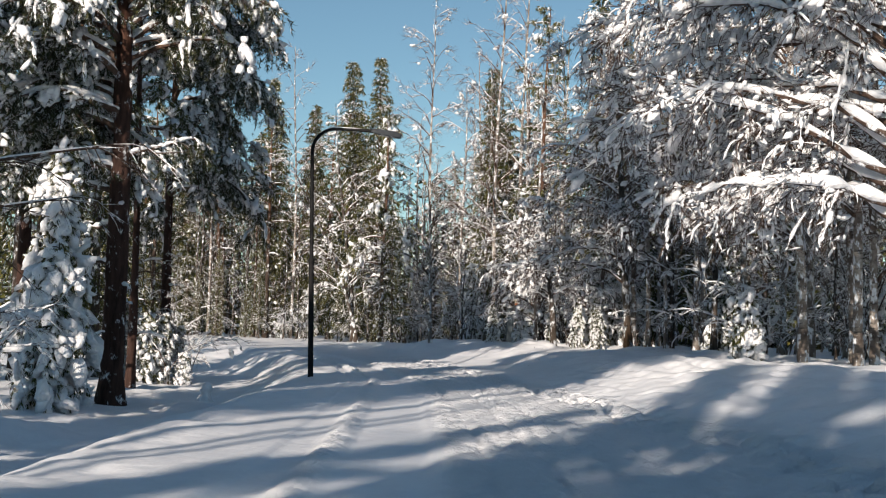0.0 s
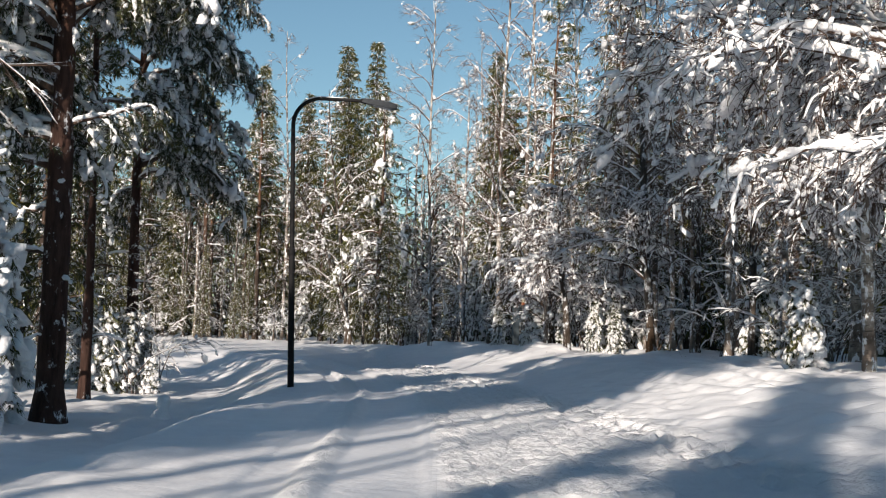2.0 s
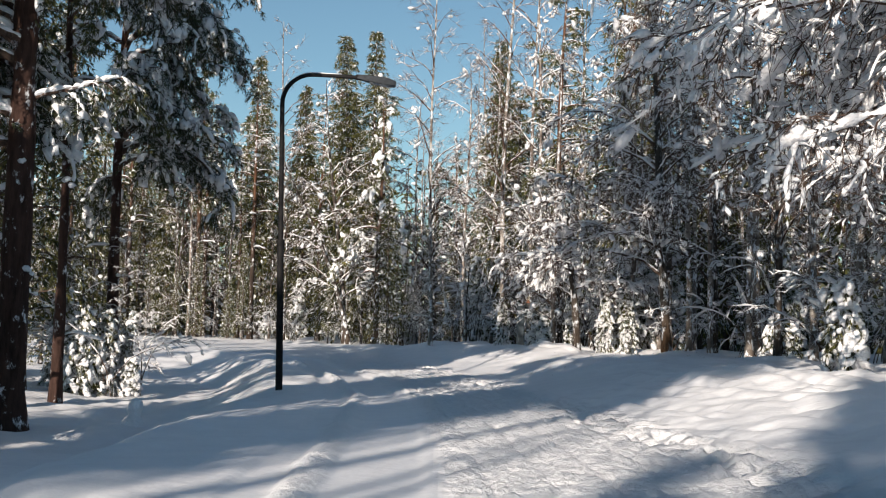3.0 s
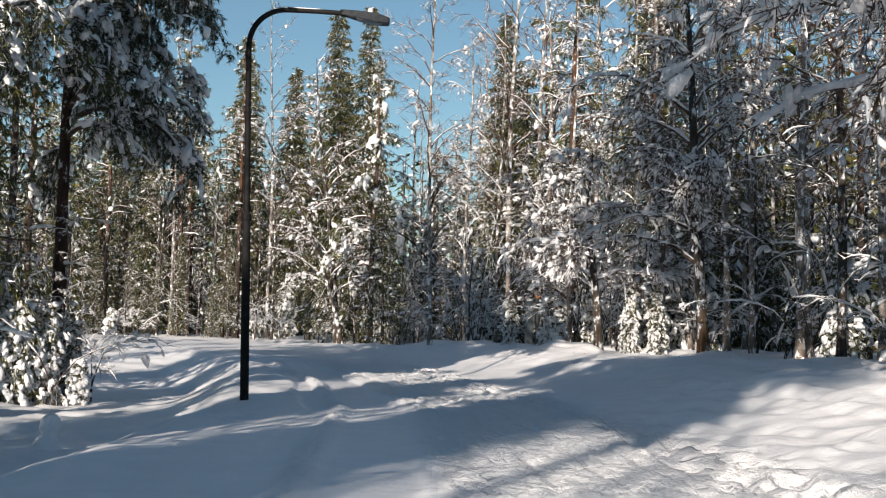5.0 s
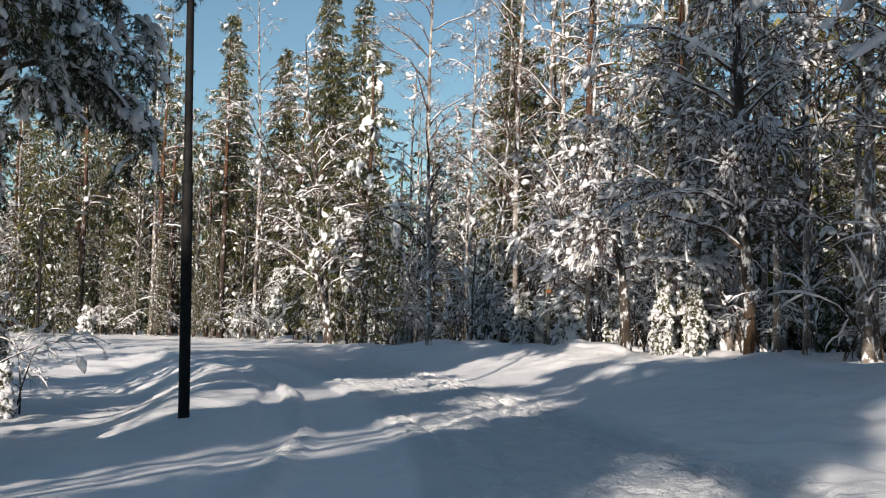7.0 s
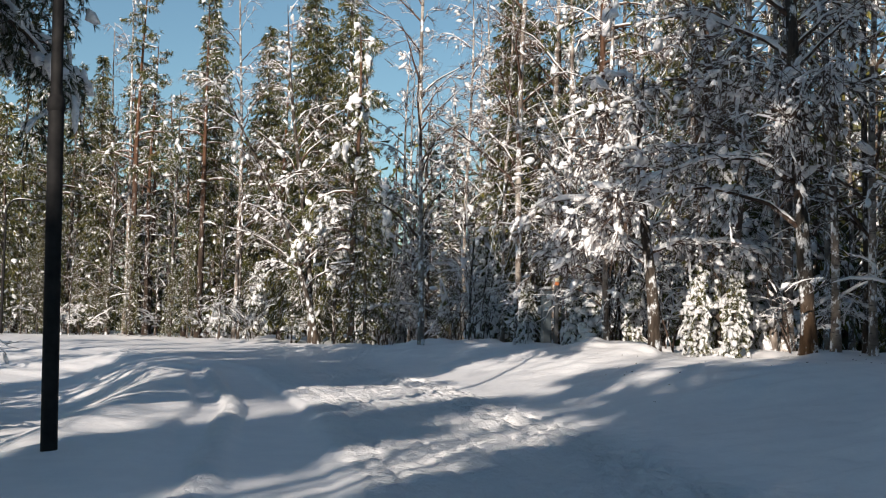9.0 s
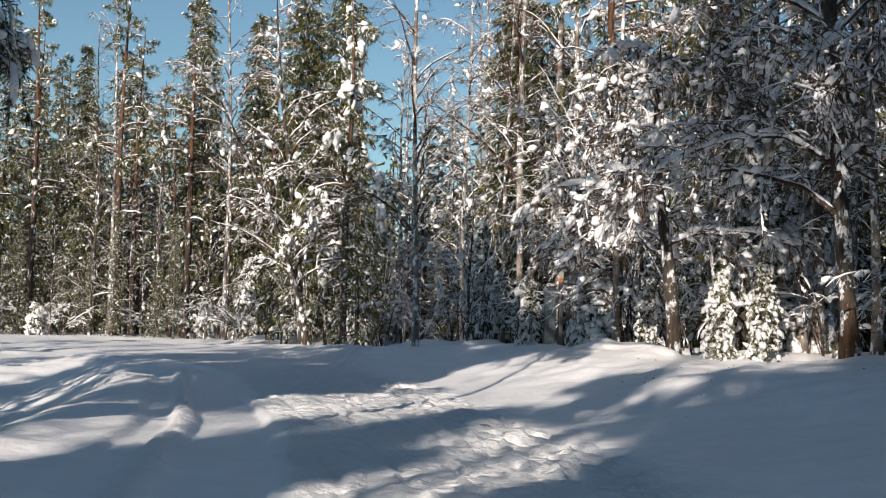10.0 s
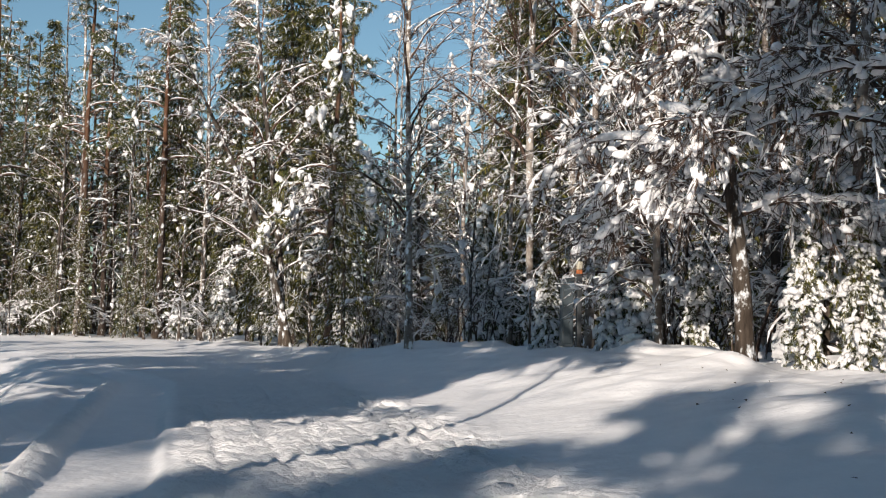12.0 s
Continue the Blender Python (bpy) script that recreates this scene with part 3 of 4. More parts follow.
def make_birch(seed, h, r, base=0.25, reach=0.3, boughs=22, kids=6, twigs=8, droop=0.5, rise=0.95, load=0.035, bark=None, name="birch_tree", label="", lean=(0.0, 0.0), forced=(), bend=0.2, near=False, fingers=0.26, rich=2.2, mid=False):
    """A bare broadleaved tree with rolls of snow along its boughs."""
    rng = np.random.default_rng(seed)
    trunk, limbs, crown, snow = Build(), Build(), Build(), Build()
    p, rad = stem(rng, h, r, lean, bend)
    trunk.tube(p, rad, 10 if near else 6)
    jobs = [(s, rng.random() * 6.28, None, None, None) for s in np.linspace(base, 0.97, boughs)] + [(z / h, a, l, d, e) for z, a, l, d, e in forced]
    knob, kdir, ksize, tw, td, split = [], [], [], [], [], []
    for s, az, l, d, e in jobs:
        rel = max(0, (s - base) / (1 - base))
        ln = l or h * reach * (1 - 0.65 * rel) * (0.6 + 0.6 * rng.random())
        q = limb(rng, along(p, s), az, e if e is not None else rise * (0.75 + 0.4 * rng.random()), ln, d if d is not None else droop * (1.3 - 0.5 * rel), 9 if near else 7 if mid else 5, 0.22 if near or mid else 0.16)
        br = min(float(np.interp(s * len(p), np.arange(len(p)), rad)) * 0.6, 0.012 + 0.011 * ln)
        qr = np.linspace(br, 0.008, len(q))
        wood, white = (Build(), Build()) if near else (limbs, snow)
        wood.tube(q, qr, 6 if near else 4)
        if near or mid or rng.random() < 0.55:
            white.snow_line(q, qr, load * (rich if l else 1.0 if near or mid else 0.75), rng, 6 if near else 4)
        if near:
            split.append((wood, white))
        if (near or mid) and load:
            for t in rng.uniform(0.2, 1.0, int((1.6 if near else 0.8) * ln) + 1):
                knob.append(along(q, t) + rng.normal(0, 0.12, 3) * np.array((1, 1, 0.5)))
                kdir.append(q[-1] - q[-3] + rng.normal(0, 0.3, 3) - np.array((0, 0, 0.3)))
                ksize.append(0.9 + 1.4 * rng.random() ** 2)
        for t in np.linspace(0.18, 1.0, max(3, int(kids * (1.5 if near else 1.0) * min(1.8, 0.4 + ln / 3.5)))):
            a0 = heading(along(q, min(1, t + 0.05)) - along(q, t - 0.05))
            if near:
                w = limb(rng, along(q, t), a0 + rng.choice((-1, 1)) * (0.15 + 1.0 * rng.random()), rng.normal(0.15, 0.4) - 0.4 * droop * t, (0.45 + ln * (0.09 + 0.12 * (1 - t))) * (0.5 + 1.0 * rng.random()), 0.4 + 1.0 * rng.random(), 6, 0.3)
                for t2 in rng.uniform(0.25, 0.9, 2):
                    v = limb(rng, along(w, t2), a0 + rng.normal(0, 1.0), rng.normal(-0.1, 0.5), 0.25 + 0.4 * rng.random(), 0.8, 3, 0.3)
                    limbs.tube(v, np.linspace(0.008, 0.004, len(v)), 3)
                    if load and rng.random() < 0.25:
                        snow.snow_line(v, np.linspace(0.008, 0.004, len(v)), load * 0.6, rng, 4)
            else:
                w = limb(rng, along(q, t), a0 + rng.choice((-1, 1)) * (0.25 + 0.7 * rng.random()), (rise * 0.5 - droop * t) * rng.random() + rng.normal(0, 0.35), ln * ((0.17 if droop > 0.55 else 0.27) + 0.2 * (1 - t)) * (0.7 + 0.6 * rng.random()), 0.4 + droop * rng.random(), 3, 0.22)
            wr = np.linspace(0.012, 0.005, len(w))
            limbs.tube(w, wr, 3)
            if load and near:
                for t2 in rng.uniform(0.05, 1, rng.integers(2, 6)):
                    knob.append(along(w, t2) + np.array((0, 0, 0.02)))
                    kdir.append(w[-1] - w[0])
                    ksize.append(0.3 + 1.1 * rng.random() ** 2)
            if load and rng.random() < (0.35 if near else 0.5):
                snow.snow_line(w, wr, load * (0.55 + 0.4 * rng.random() if near else 0.5), rng, 5 if near else 3)
            out = unit(w[-1] - w[0])
            for t2 in rng.uniform(0.1, 1, twigs):
                c = along(w, t2)
                dv = unit(out * 0.8 + rng.normal(0, 0.6 if near else 0.36, 3) + np.array((0, 0, 0.4 if droop < 0.45 else -droop * 0.5)))
                tw.append(c)
                td.append(dv)
                if load and rng.random() < fingers:
                    knob.append(c + dv * rng.uniform(0.08, 0.3) + np.array((0, 0, 0.015)))
                    kdir.append(dv)
                    ksize.append(0.3 + 1.5 * rng.random() ** 4)
    tw, td = np.array(tw), np.array(td)
    limbs.blades(tw, td, 0.46, 0.015 if near else 0.012, rng, 2, 0.25 if near else 0.12)
    if load:
        pick = rng.random(len(tw)) < (0.3 if near else 0.55)
        if near:
            n = int(pick.sum())
            snow.blobs(tw[pick] + td[pick] * 0.16 + np.array((0, 0, 0.014)), td[pick] + rng.normal(0, 0.1, (n, 3)), 0.07 + 0.09 * rng.random(n), 0.022, 0.018, rng, False)
        else:
            snow.blades(tw[pick] + np.array((0, 0, 0.012)), td[pick], 0.34, 0.010 + load * 0.3, rng, 1, 0.06)
    ks = np.array(ksize)
    if len(ks):
        snow.clumps(np.array(knob), np.array(kdir), 0.05 * ks + load * 0.4, rng, near or mid, 2 if near or mid else 1)
    return finish(name, label or "bare birch with pale bark and snow along its branches", "tree", "forest trees", trunk, bark or BIRCH_BARK, limbs, TWIG, crown, PINE_LEAF, snow, split)


def make_thicket(seed, h, stems, load=0.035, label="", arch=0.6, bark=None):
    """A clump of bare saplings bowed down under snow."""
    rng = np.random.default_rng(seed)
    thing = empty("sapling_clump", label or "bare saplings bowed under thick snow", "sapling", "undergrowth")
    snow, twig = Build(), Build()
    tw, td = [], []
    for k in range(stems):
        az = rng.random() * 6.28
        q = limb(rng, rng.normal(0, 0.25, 3) * np.array((1, 1, 0)) - np.array((0, 0, 0.1)), az, 1.45 - 0.3 * rng.random(), h * (0.7 + 0.5 * rng.random()), arch + 1.8 * arch * rng.random(), 7, 0.12)
        qr = np.linspace(0.024, 0.007, len(q))
        one = Build()
        one.tube(q, qr, 4)
        part("stem", one, bark or TWIG, thing)
        snow.snow_line(q[2:], qr[2:], load, rng, 4)
        for t in rng.uniform(0.2, 1, 8):
            w = limb(rng, along(q, t), az + rng.normal(0, 1.0), 0.3 + rng.normal(0, 0.4), h * 0.25 * (0.6 + 0.6 * rng.random()), 1.0, 4, 0.2)
            twig.tube(w, np.linspace(0.009, 0.004, len(w)), 3)
            snow.snow_line(w, np.linspace(0.009, 0.004, len(w)), load * 0.7, rng, 4)
            for t2 in rng.uniform(0.1, 1, 7):
                tw.append(along(w, t2))
                td.append(unit(w[-1] - w[0] + rng.normal(0, 0.25, 3)))
    tw, td = np.array(tw), np.array(td)
    twig.blades(tw, td, 0.35, 0.012, rng, 1, 0.0)
    snow.blades(tw + np.array((0, 0, 0.012)), td, 0.26, 0.02, rng, 1, 0.1)
    k = rng.random(len(tw)) < 0.5
    snow.clumps(tw[k] + td[k] * 0.15, td[k], 0.05 + 0.05 * rng.random(k.sum()), rng, False, 1)
    tagged(part("twigwork", twig, TWIG, thing), kind="stuff")
    tagged(part("snow_load", snow, SNOW, thing, "thick white snow on the bowed stems"), kind="stuff")
    return thing


def place(x, y, size=1.0, turn=0.0, sink=0.0):
    return Matrix.Translation((x, y, float(land(x, y)) - sink)) @ Matrix.Rotation(turn, 4, "Z") @ Matrix.Diagonal((size, size, size, 1))


def put(ob, x, y, size=1.0, turn=0.0, label=""):
    ob.matrix_basis = place(x, y, size, turn)
    return tagged(ob, label)


# single trees beside the path
put(make_old_pine(11, 17, 0.27, ((8.0, 0.3, 3.0, 0.9, 0.5), (5.75, 0.1, 1.7, 0.3, 0.5), (7.6, 1.0, 3.6, 1.35, 0.95), (8.2, 0.6, 3.8, 1.5, 0.95), (9.0, 0.2, 3.4, 1.5, 0.75), (4.3, 3.0, 1.6, 0.5, -0.1), (5.0, 3.1, 3.6, 0.9, 0.25), (5.8, 2.8, 3.4, 1.0, 0.3), (3.35, 3.3, 1.7, 0.9, 0.3), (5.5, 3.7, 3.2, 1.2, 0.3), (6.4, 3.3, 3.8, 1.4, 0.5), (6.7, 4.2, 3.0, 1.4, 0.4))
                  + tuple(ring_of_boughs(3, 6.2, 9.0, 14, (3.6, 4.2), 1.4, 0.35, 3.3, 2.4)) + tuple(ring_of_boughs(4, 9.0, 15.5, 20, (3.2, 1.6), 1.2, 0.5)) + tuple(ring_of_boughs(6, 8.2, 9.2, 5, (2.6, 3.2), 1.1, 0.5, 0.3, 1.8)),
                  "big old pine with dark red bark and heavy drooping snow boughs"), -7.3, 28.0)
put(make_old_pine(16, 15, 0.17, tuple(ring_of_boughs(7, 6.6, 13.0, 24, (3.7, 3.2), 2.0, 0.45, 0.0, 2.6)) + tuple(ring_of_boughs(8, 5.6, 14.2, 16, (3.0, 1.4), 1.7, 0.4)),
                  "dark pine with drooping needle boughs above the snowy bush", None, 1.2, 0.9), -8.9, 40.6)
put(make_old_pine(14, 14, 0.16, tuple(ring_of_boughs(9, 5.6, 13.0, 32, (3.4, 1.8), 1.4, 0.35)),
                  "dark pine with low drooping boughs hung with snow tongues", None, 1.1, 1.15), -9.9, 29.6)
put(make_pine(12, 14, 0.12, 0.45, 2.8, 22, 1.1, 1.0, OLD_PINE_BARK, "slim pine with reddish trunk beside the big pine"), -8.45, 34.4)
put(make_spruce(13, 5.6, 0.09, 0.95, 0.03, 0.25, 1.4, 1.6, "small dense spruce plastered with snow beside the big pine", 1.7, 0.15, 0.02, 9, True, 0.5, 1.15), -8.15, 26.4)
put(make_spruce(17, 3.6, 0.06, 0.75, 0.03, 0.24, 1.4, 1.6, "hunched spruce plastered with snow by the pine's foot", 1.8, 0.15, 0.02, 9, True, 0.5, 1.2), -7.85, 25.2)
put(make_birch(21, 12, 0.15, 0.3, 0.26, 18, 9, 9, 0.8, 0.85, 0.042, label="leaning birch with thick arching boughs under heavy snow", lean=(-0.6, -0.2), bend=0.25, near=True, rich=2.5,
               forced=((4.55, 2.65, 4.3, 0.95, 0.22), (5.0, 2.75, 6.0, 1.5, 0.75), (3.5, 2.7, 6.6, 0.9, 0.55), (4.3, 2.5, 6.2, 1.2, 0.6), (3.0, 3.0, 4.4, 0.8, 0.3), (5.6, 2.85, 5.4, 1.3, 0.75), (2.7, 2.2, 4.6, 0.8, 0.4), (3.8, 2.1, 5.4, 1.1, 0.6), (6.2, 2.6, 5.0, 1.2, 0.75), (4.1, 2.95, 5.4, 1.1, 0.6), (5.3, 2.3, 5.8, 1.3, 0.7), (4.7, 2.55, 5.0, 1.4, 0.6), (3.3, 2.4, 5.6, 1.1, 0.5), (5.9, 2.4, 5.6, 1.5, 0.8), (6.8, 2.8, 4.8, 1.3, 0.8), (7.4, 2.5, 4.6, 1.2, 0.8))), 7.75, 20.9)
put(make_birch(22, 14, 0.12, 0.22, 0.3, 22, 8, 8, 0.9, 0.8, 0.036, label="birch with mottled bark and snow-bowed branches", lean=(-0.8, -0.9), near=True,
               forced=((4.0, 2.8, 4.8, 1.2, 0.6), (5.2, 3.1, 5.0, 1.3, 0.7), (6.4, 2.7, 4.6, 1.3, 0.7), (4.4, 3.75, 6.6, 1.1, 0.4), (5.5, 3.85, 6.4, 1.1, 0.5), (3.7, 3.6, 6.0, 1.0, 0.35), (6.6, 3.7, 6.2, 1.2, 0.6), (5.0, 3.95, 5.8, 1.0, 0.5), (7.4, 3.6, 6.0, 1.3, 0.65), (4.9, 3.5, 6.2, 1.2, 0.5))), 8.7, 30.2)
put(make_birch(28, 13, 0.11, 0.25, 0.28, 24, 7, 7, 0.9, 0.8, 0.026, label="birch with dark patched bark and bowed snowy limbs", lean=(-0.3, -0.5), near=True), 9.7, 29.2)
put(make_birch(23, 12, 0.14, 0.2, 0.28, 24, 8, 8, 0.8, 0.85, 0.026, bark=RUBBED_BARK, name="alder_tree", label="dark-barked alder with snow on its arching limbs", lean=(-0.9, 0.2), near=True, forced=((4.4, 3.0, 3.6, 1.3, 0.75), (3.2, 3.3, 3.0, 1.0, 0.6), (5.4, 2.6, 3.4, 1.2, 0.8), (6.2, 3.4, 3.6, 1.2, 0.8))), 6.45, 43.2)
put(make_birch(24, 5.5, 0.12, 0.3, 0.42, 12, 8, 9, 1.0, 0.7, 0.034, bark=ALDER_BARK, label="short thick birch with dark bark bent under snow", lean=(-0.3, 0.5), near=True, forced=((2.6, 3.0, 2.8, 0.8, 0.5), (2.0, 0.3, 2.4, 0.9, 0.4))), 4.0, 44.7)
put(make_birch(25, 13, 0.10, 0.2, 0.24, 24, 7, 7, 0.7, 0.95, 0.022, bark=ALDER_BARK, name="alder_tree", label="slim dark alder rising from the bank"), 8.3, 38.3)
put(make_birch(26, 16.5, 0.08, 0.2, 0.20, 28, 6, 8, 0.35, 0.9, 0.016, label="tall slender birch against the sky", lean=(-0.3, 0)), -0.5, 58.5)
put(make_birch(27, 15, 0.07, 0.3, 0.16, 20, 5, 7, 0.4, 0.9, 0.016, label="thin pale birch sapling in front of spruces"), 2.2, 64.0)

put(make_birch(29, 11, 0.13, 0.22, 0.34, 20, 7, 8, 0.6, 0.8, 0.026, bark=ALDER_BARK, name="alder_tree", label="dark leaning alder with wide snowy limbs at the bend", lean=(-4.2, 0.5), mid=True), -4.7, 70.6)
put(make_birch(30, 14, 0.13, 0.2, 0.26, 22, 7, 8, 0.5, 0.95, 0.022, bark=ALDER_BARK, name="alder_tree", label="tall dark alder forking above the bend", lean=(-1.4, 0.2), mid=True, rich=4.5, forced=((5.6, 0.1, 3.4, 2.2, 0.5),)), -5.0, 71.2)

put(make_pine(15, 12.5, 0.14, 0.3, 2.7, 24, 0.9, 1.7, label="pine bowed under big drapes of snow at the bend", tuft=0.26, snowy=0.8, wide=0.035, lump=0.12), -3.3, 69.3)

# stock of kinds that repeat through the wood
pines = [make_pine(31, 17, 0.16, 0.42, 2.8, 30, 0.7, 0.9, tuft=0.27, snowy=0.55, wide=0.038, blades=11), make_pine(32, 15, 0.14, 0.34, 2.9, 30, 0.7, 1.0, tuft=0.27, snowy=0.6, wide=0.038, blades=11), make_pine(33, 19, 0.18, 0.46, 3.0, 30, 0.7, 0.8, tuft=0.27, snowy=0.5, wide=0.038, blades=11)]
spruces = [make_spruce(41, 18, 0.17, 2.3, 0.05, 0.5, 0.6, 0.6), make_spruce(42, 15, 0.15, 2.1, 0.04, 0.48, 0.6, 0.65), make_spruce(43, 11, 0.11, 1.9, 0.04, 0.42, 0.7, 0.8), make_spruce(44, 20, 0.18, 2.1, 0.1, 0.52, 0.6, 0.5)]
young = [make_spruce(45, 3.2, 0.05, 0.62, 0.02, 0.2, 1.6, 2.0, "young spruce almost hidden in snow", 1.7, 0.16, 0.024, 7, ragged=0.55, lump=0.95, fine=True), make_spruce(46, 2.1, 0.035, 0.45, 0.02, 0.18, 1.6, 2.0, "low spruce sapling hunched under snow", 1.8, 0.15, 0.024, 7, ragged=0.6, lump=1.0, fine=True), make_spruce(47, 5.0, 0.07, 0.9, 0.02, 0.26, 1.4, 1.7, "half-grown spruce hung with lumps of snow", 1.6, 0.18, 0.026, 7, ragged=0.55, lump=0.9, fine=True)]
birches = [make_birch(51, 15, 0.085, 0.2, 0.2, 18, 5, 6, 0.5, 0.95, 0.016), make_birch(52, 13, 0.07, 0.18, 0.22, 18, 5, 6, 0.7, 0.9, 0.02), make_birch(53, 17, 0.09, 0.25, 0.18, 20, 5, 7, 0.35, 1.0, 0.011), make_birch(54, 11, 0.065, 0.15, 0.26, 16, 6, 6, 0.9, 0.85, 0.025)]
alders = [make_birch(55, 12, 0.09, 0.15, 0.24, 16, 5, 6, 0.6, 0.95, 0.019, bark=ALDER_BARK, name="alder_tree", label="dark-stemmed alder with snow along its limbs"), make_birch(56, 9, 0.07, 0.12, 0.3, 15, 5, 6, 0.9, 0.9, 0.023, bark=ALDER_BARK, name="alder_tree", label="young alder bowed by snow")]
bank_birches = [make_birch(57, 14, 0.09, 0.14, 0.22, 22, 7, 8, 0.75, 0.9, 0.026, mid=True), make_birch(58, 12, 0.075, 0.12, 0.25, 22, 7, 8, 0.95, 0.85, 0.03, mid=True, lean=(-0.5, 0.3)), make_birch(59, 10, 0.07, 0.1, 0.28, 20, 7, 8, 1.1, 0.85, 0.034, bark=ALDER_BARK, name="alder_tree", label="young alder bowed by thick snow", mid=True)]
tall_birches = [make_birch(65, 15, 0.14, 0.42, 0.2, 14, 5, 6, 0.7, 0.9, 0.026, label="tall birch with a mottled pale trunk deep in the wood"), make_birch(66, 13, 0.11, 0.36, 0.22, 14, 5, 6, 0.8, 0.9, 0.03, label="slim mottled birch trunk standing in shaded snow", lean=(0.5, 0.2))]
spires = [make_spruce(48, 18, 0.17, 2.3, 0.05, 0.34, 1.0, 0.5, wide=0.045, spray=0.28, blades=5, ragged=0.22, tiers=8, lump=0.9), make_spruce(49, 20, 0.18, 2.1, 0.06, 0.36, 1.0, 0.42, wide=0.045, spray=0.28, blades=5, ragged=0.22, tiers=8, lump=0.9)]
clumps = [make_thicket(61, 3.4, 6), make_thicket(62, 2.6, 5, 0.04), make_thicket(63, 4.4, 7, 0.035), make_thicket(64, 7.0, 11, 0.014, "cluster of thin dark alder stems standing in snow", 0.22, ALDER_BARK)]
# coarse shadow casters, kept out of view: crowns shaped only to block the sun
shade = [make_pine(71, 21, 0.17, 0.35, 3.0, 18, 0.28, 0.7, tuft=0.6, wide=0.22, blades=7, snowy=0.4, stubs=3), make_pine(72, 20, 0.17, 0.35, 2.8, 18, 0.28, 0.9, tuft=0.6, wide=0.22, blades=7, snowy=0.4, stubs=3)]
topped_shade = [make_pine(76, 14.8, 0.09, 0.84, 1.5, 9, 0.5, 0.5, tuft=0.5, wide=0.2, blades=7, snowy=0.4, stubs=0), make_pine(77, 15.4, 0.09, 0.83, 1.6, 9, 0.5, 0.5, tuft=0.5, wide=0.2, blades=7, snowy=0.4, stubs=0)]
high = [make_pine(75, 27, 0.13, 0.74, 2.6, 28, 0.5, 0.6, tuft=0.6, wide=0.22, blades=7, snowy=0.4, stubs=3)]
slim = [make_spruce(73, 20, 0.13, 1.35, 0.08, 0.85, 0.3, 0.4, spray=0.65, wide=0.3, blades=4), make_spruce(74, 21, 0.13, 1.4, 0.08, 0.85, 0.3, 0.4, spray=0.65, wide=0.3, blades=4)]
STOCK = {"pine": pines, "spruce": spruces, "young": young, "birch": birches, "alder": alders, "clump": clumps, "shade": shade, "slim": slim, "high": high, "topped_shade": topped_shade, "spire": spires, "bank": bank_birches, "tall": tall_birches}
used = set()


def stand(kind, which, x, y, size=1.0, turn=None):
    ob = STOCK[kind][which % len(STOCK[kind])]
    turn = turn if turn is not None else (x * 7.3 + y * 3.1) % 6.28
    if ob.name in used:
        return copy_thing(ob, place(x, y, size, turn))
    used.add(ob.name)
    return put(ob, x, y, size, turn)


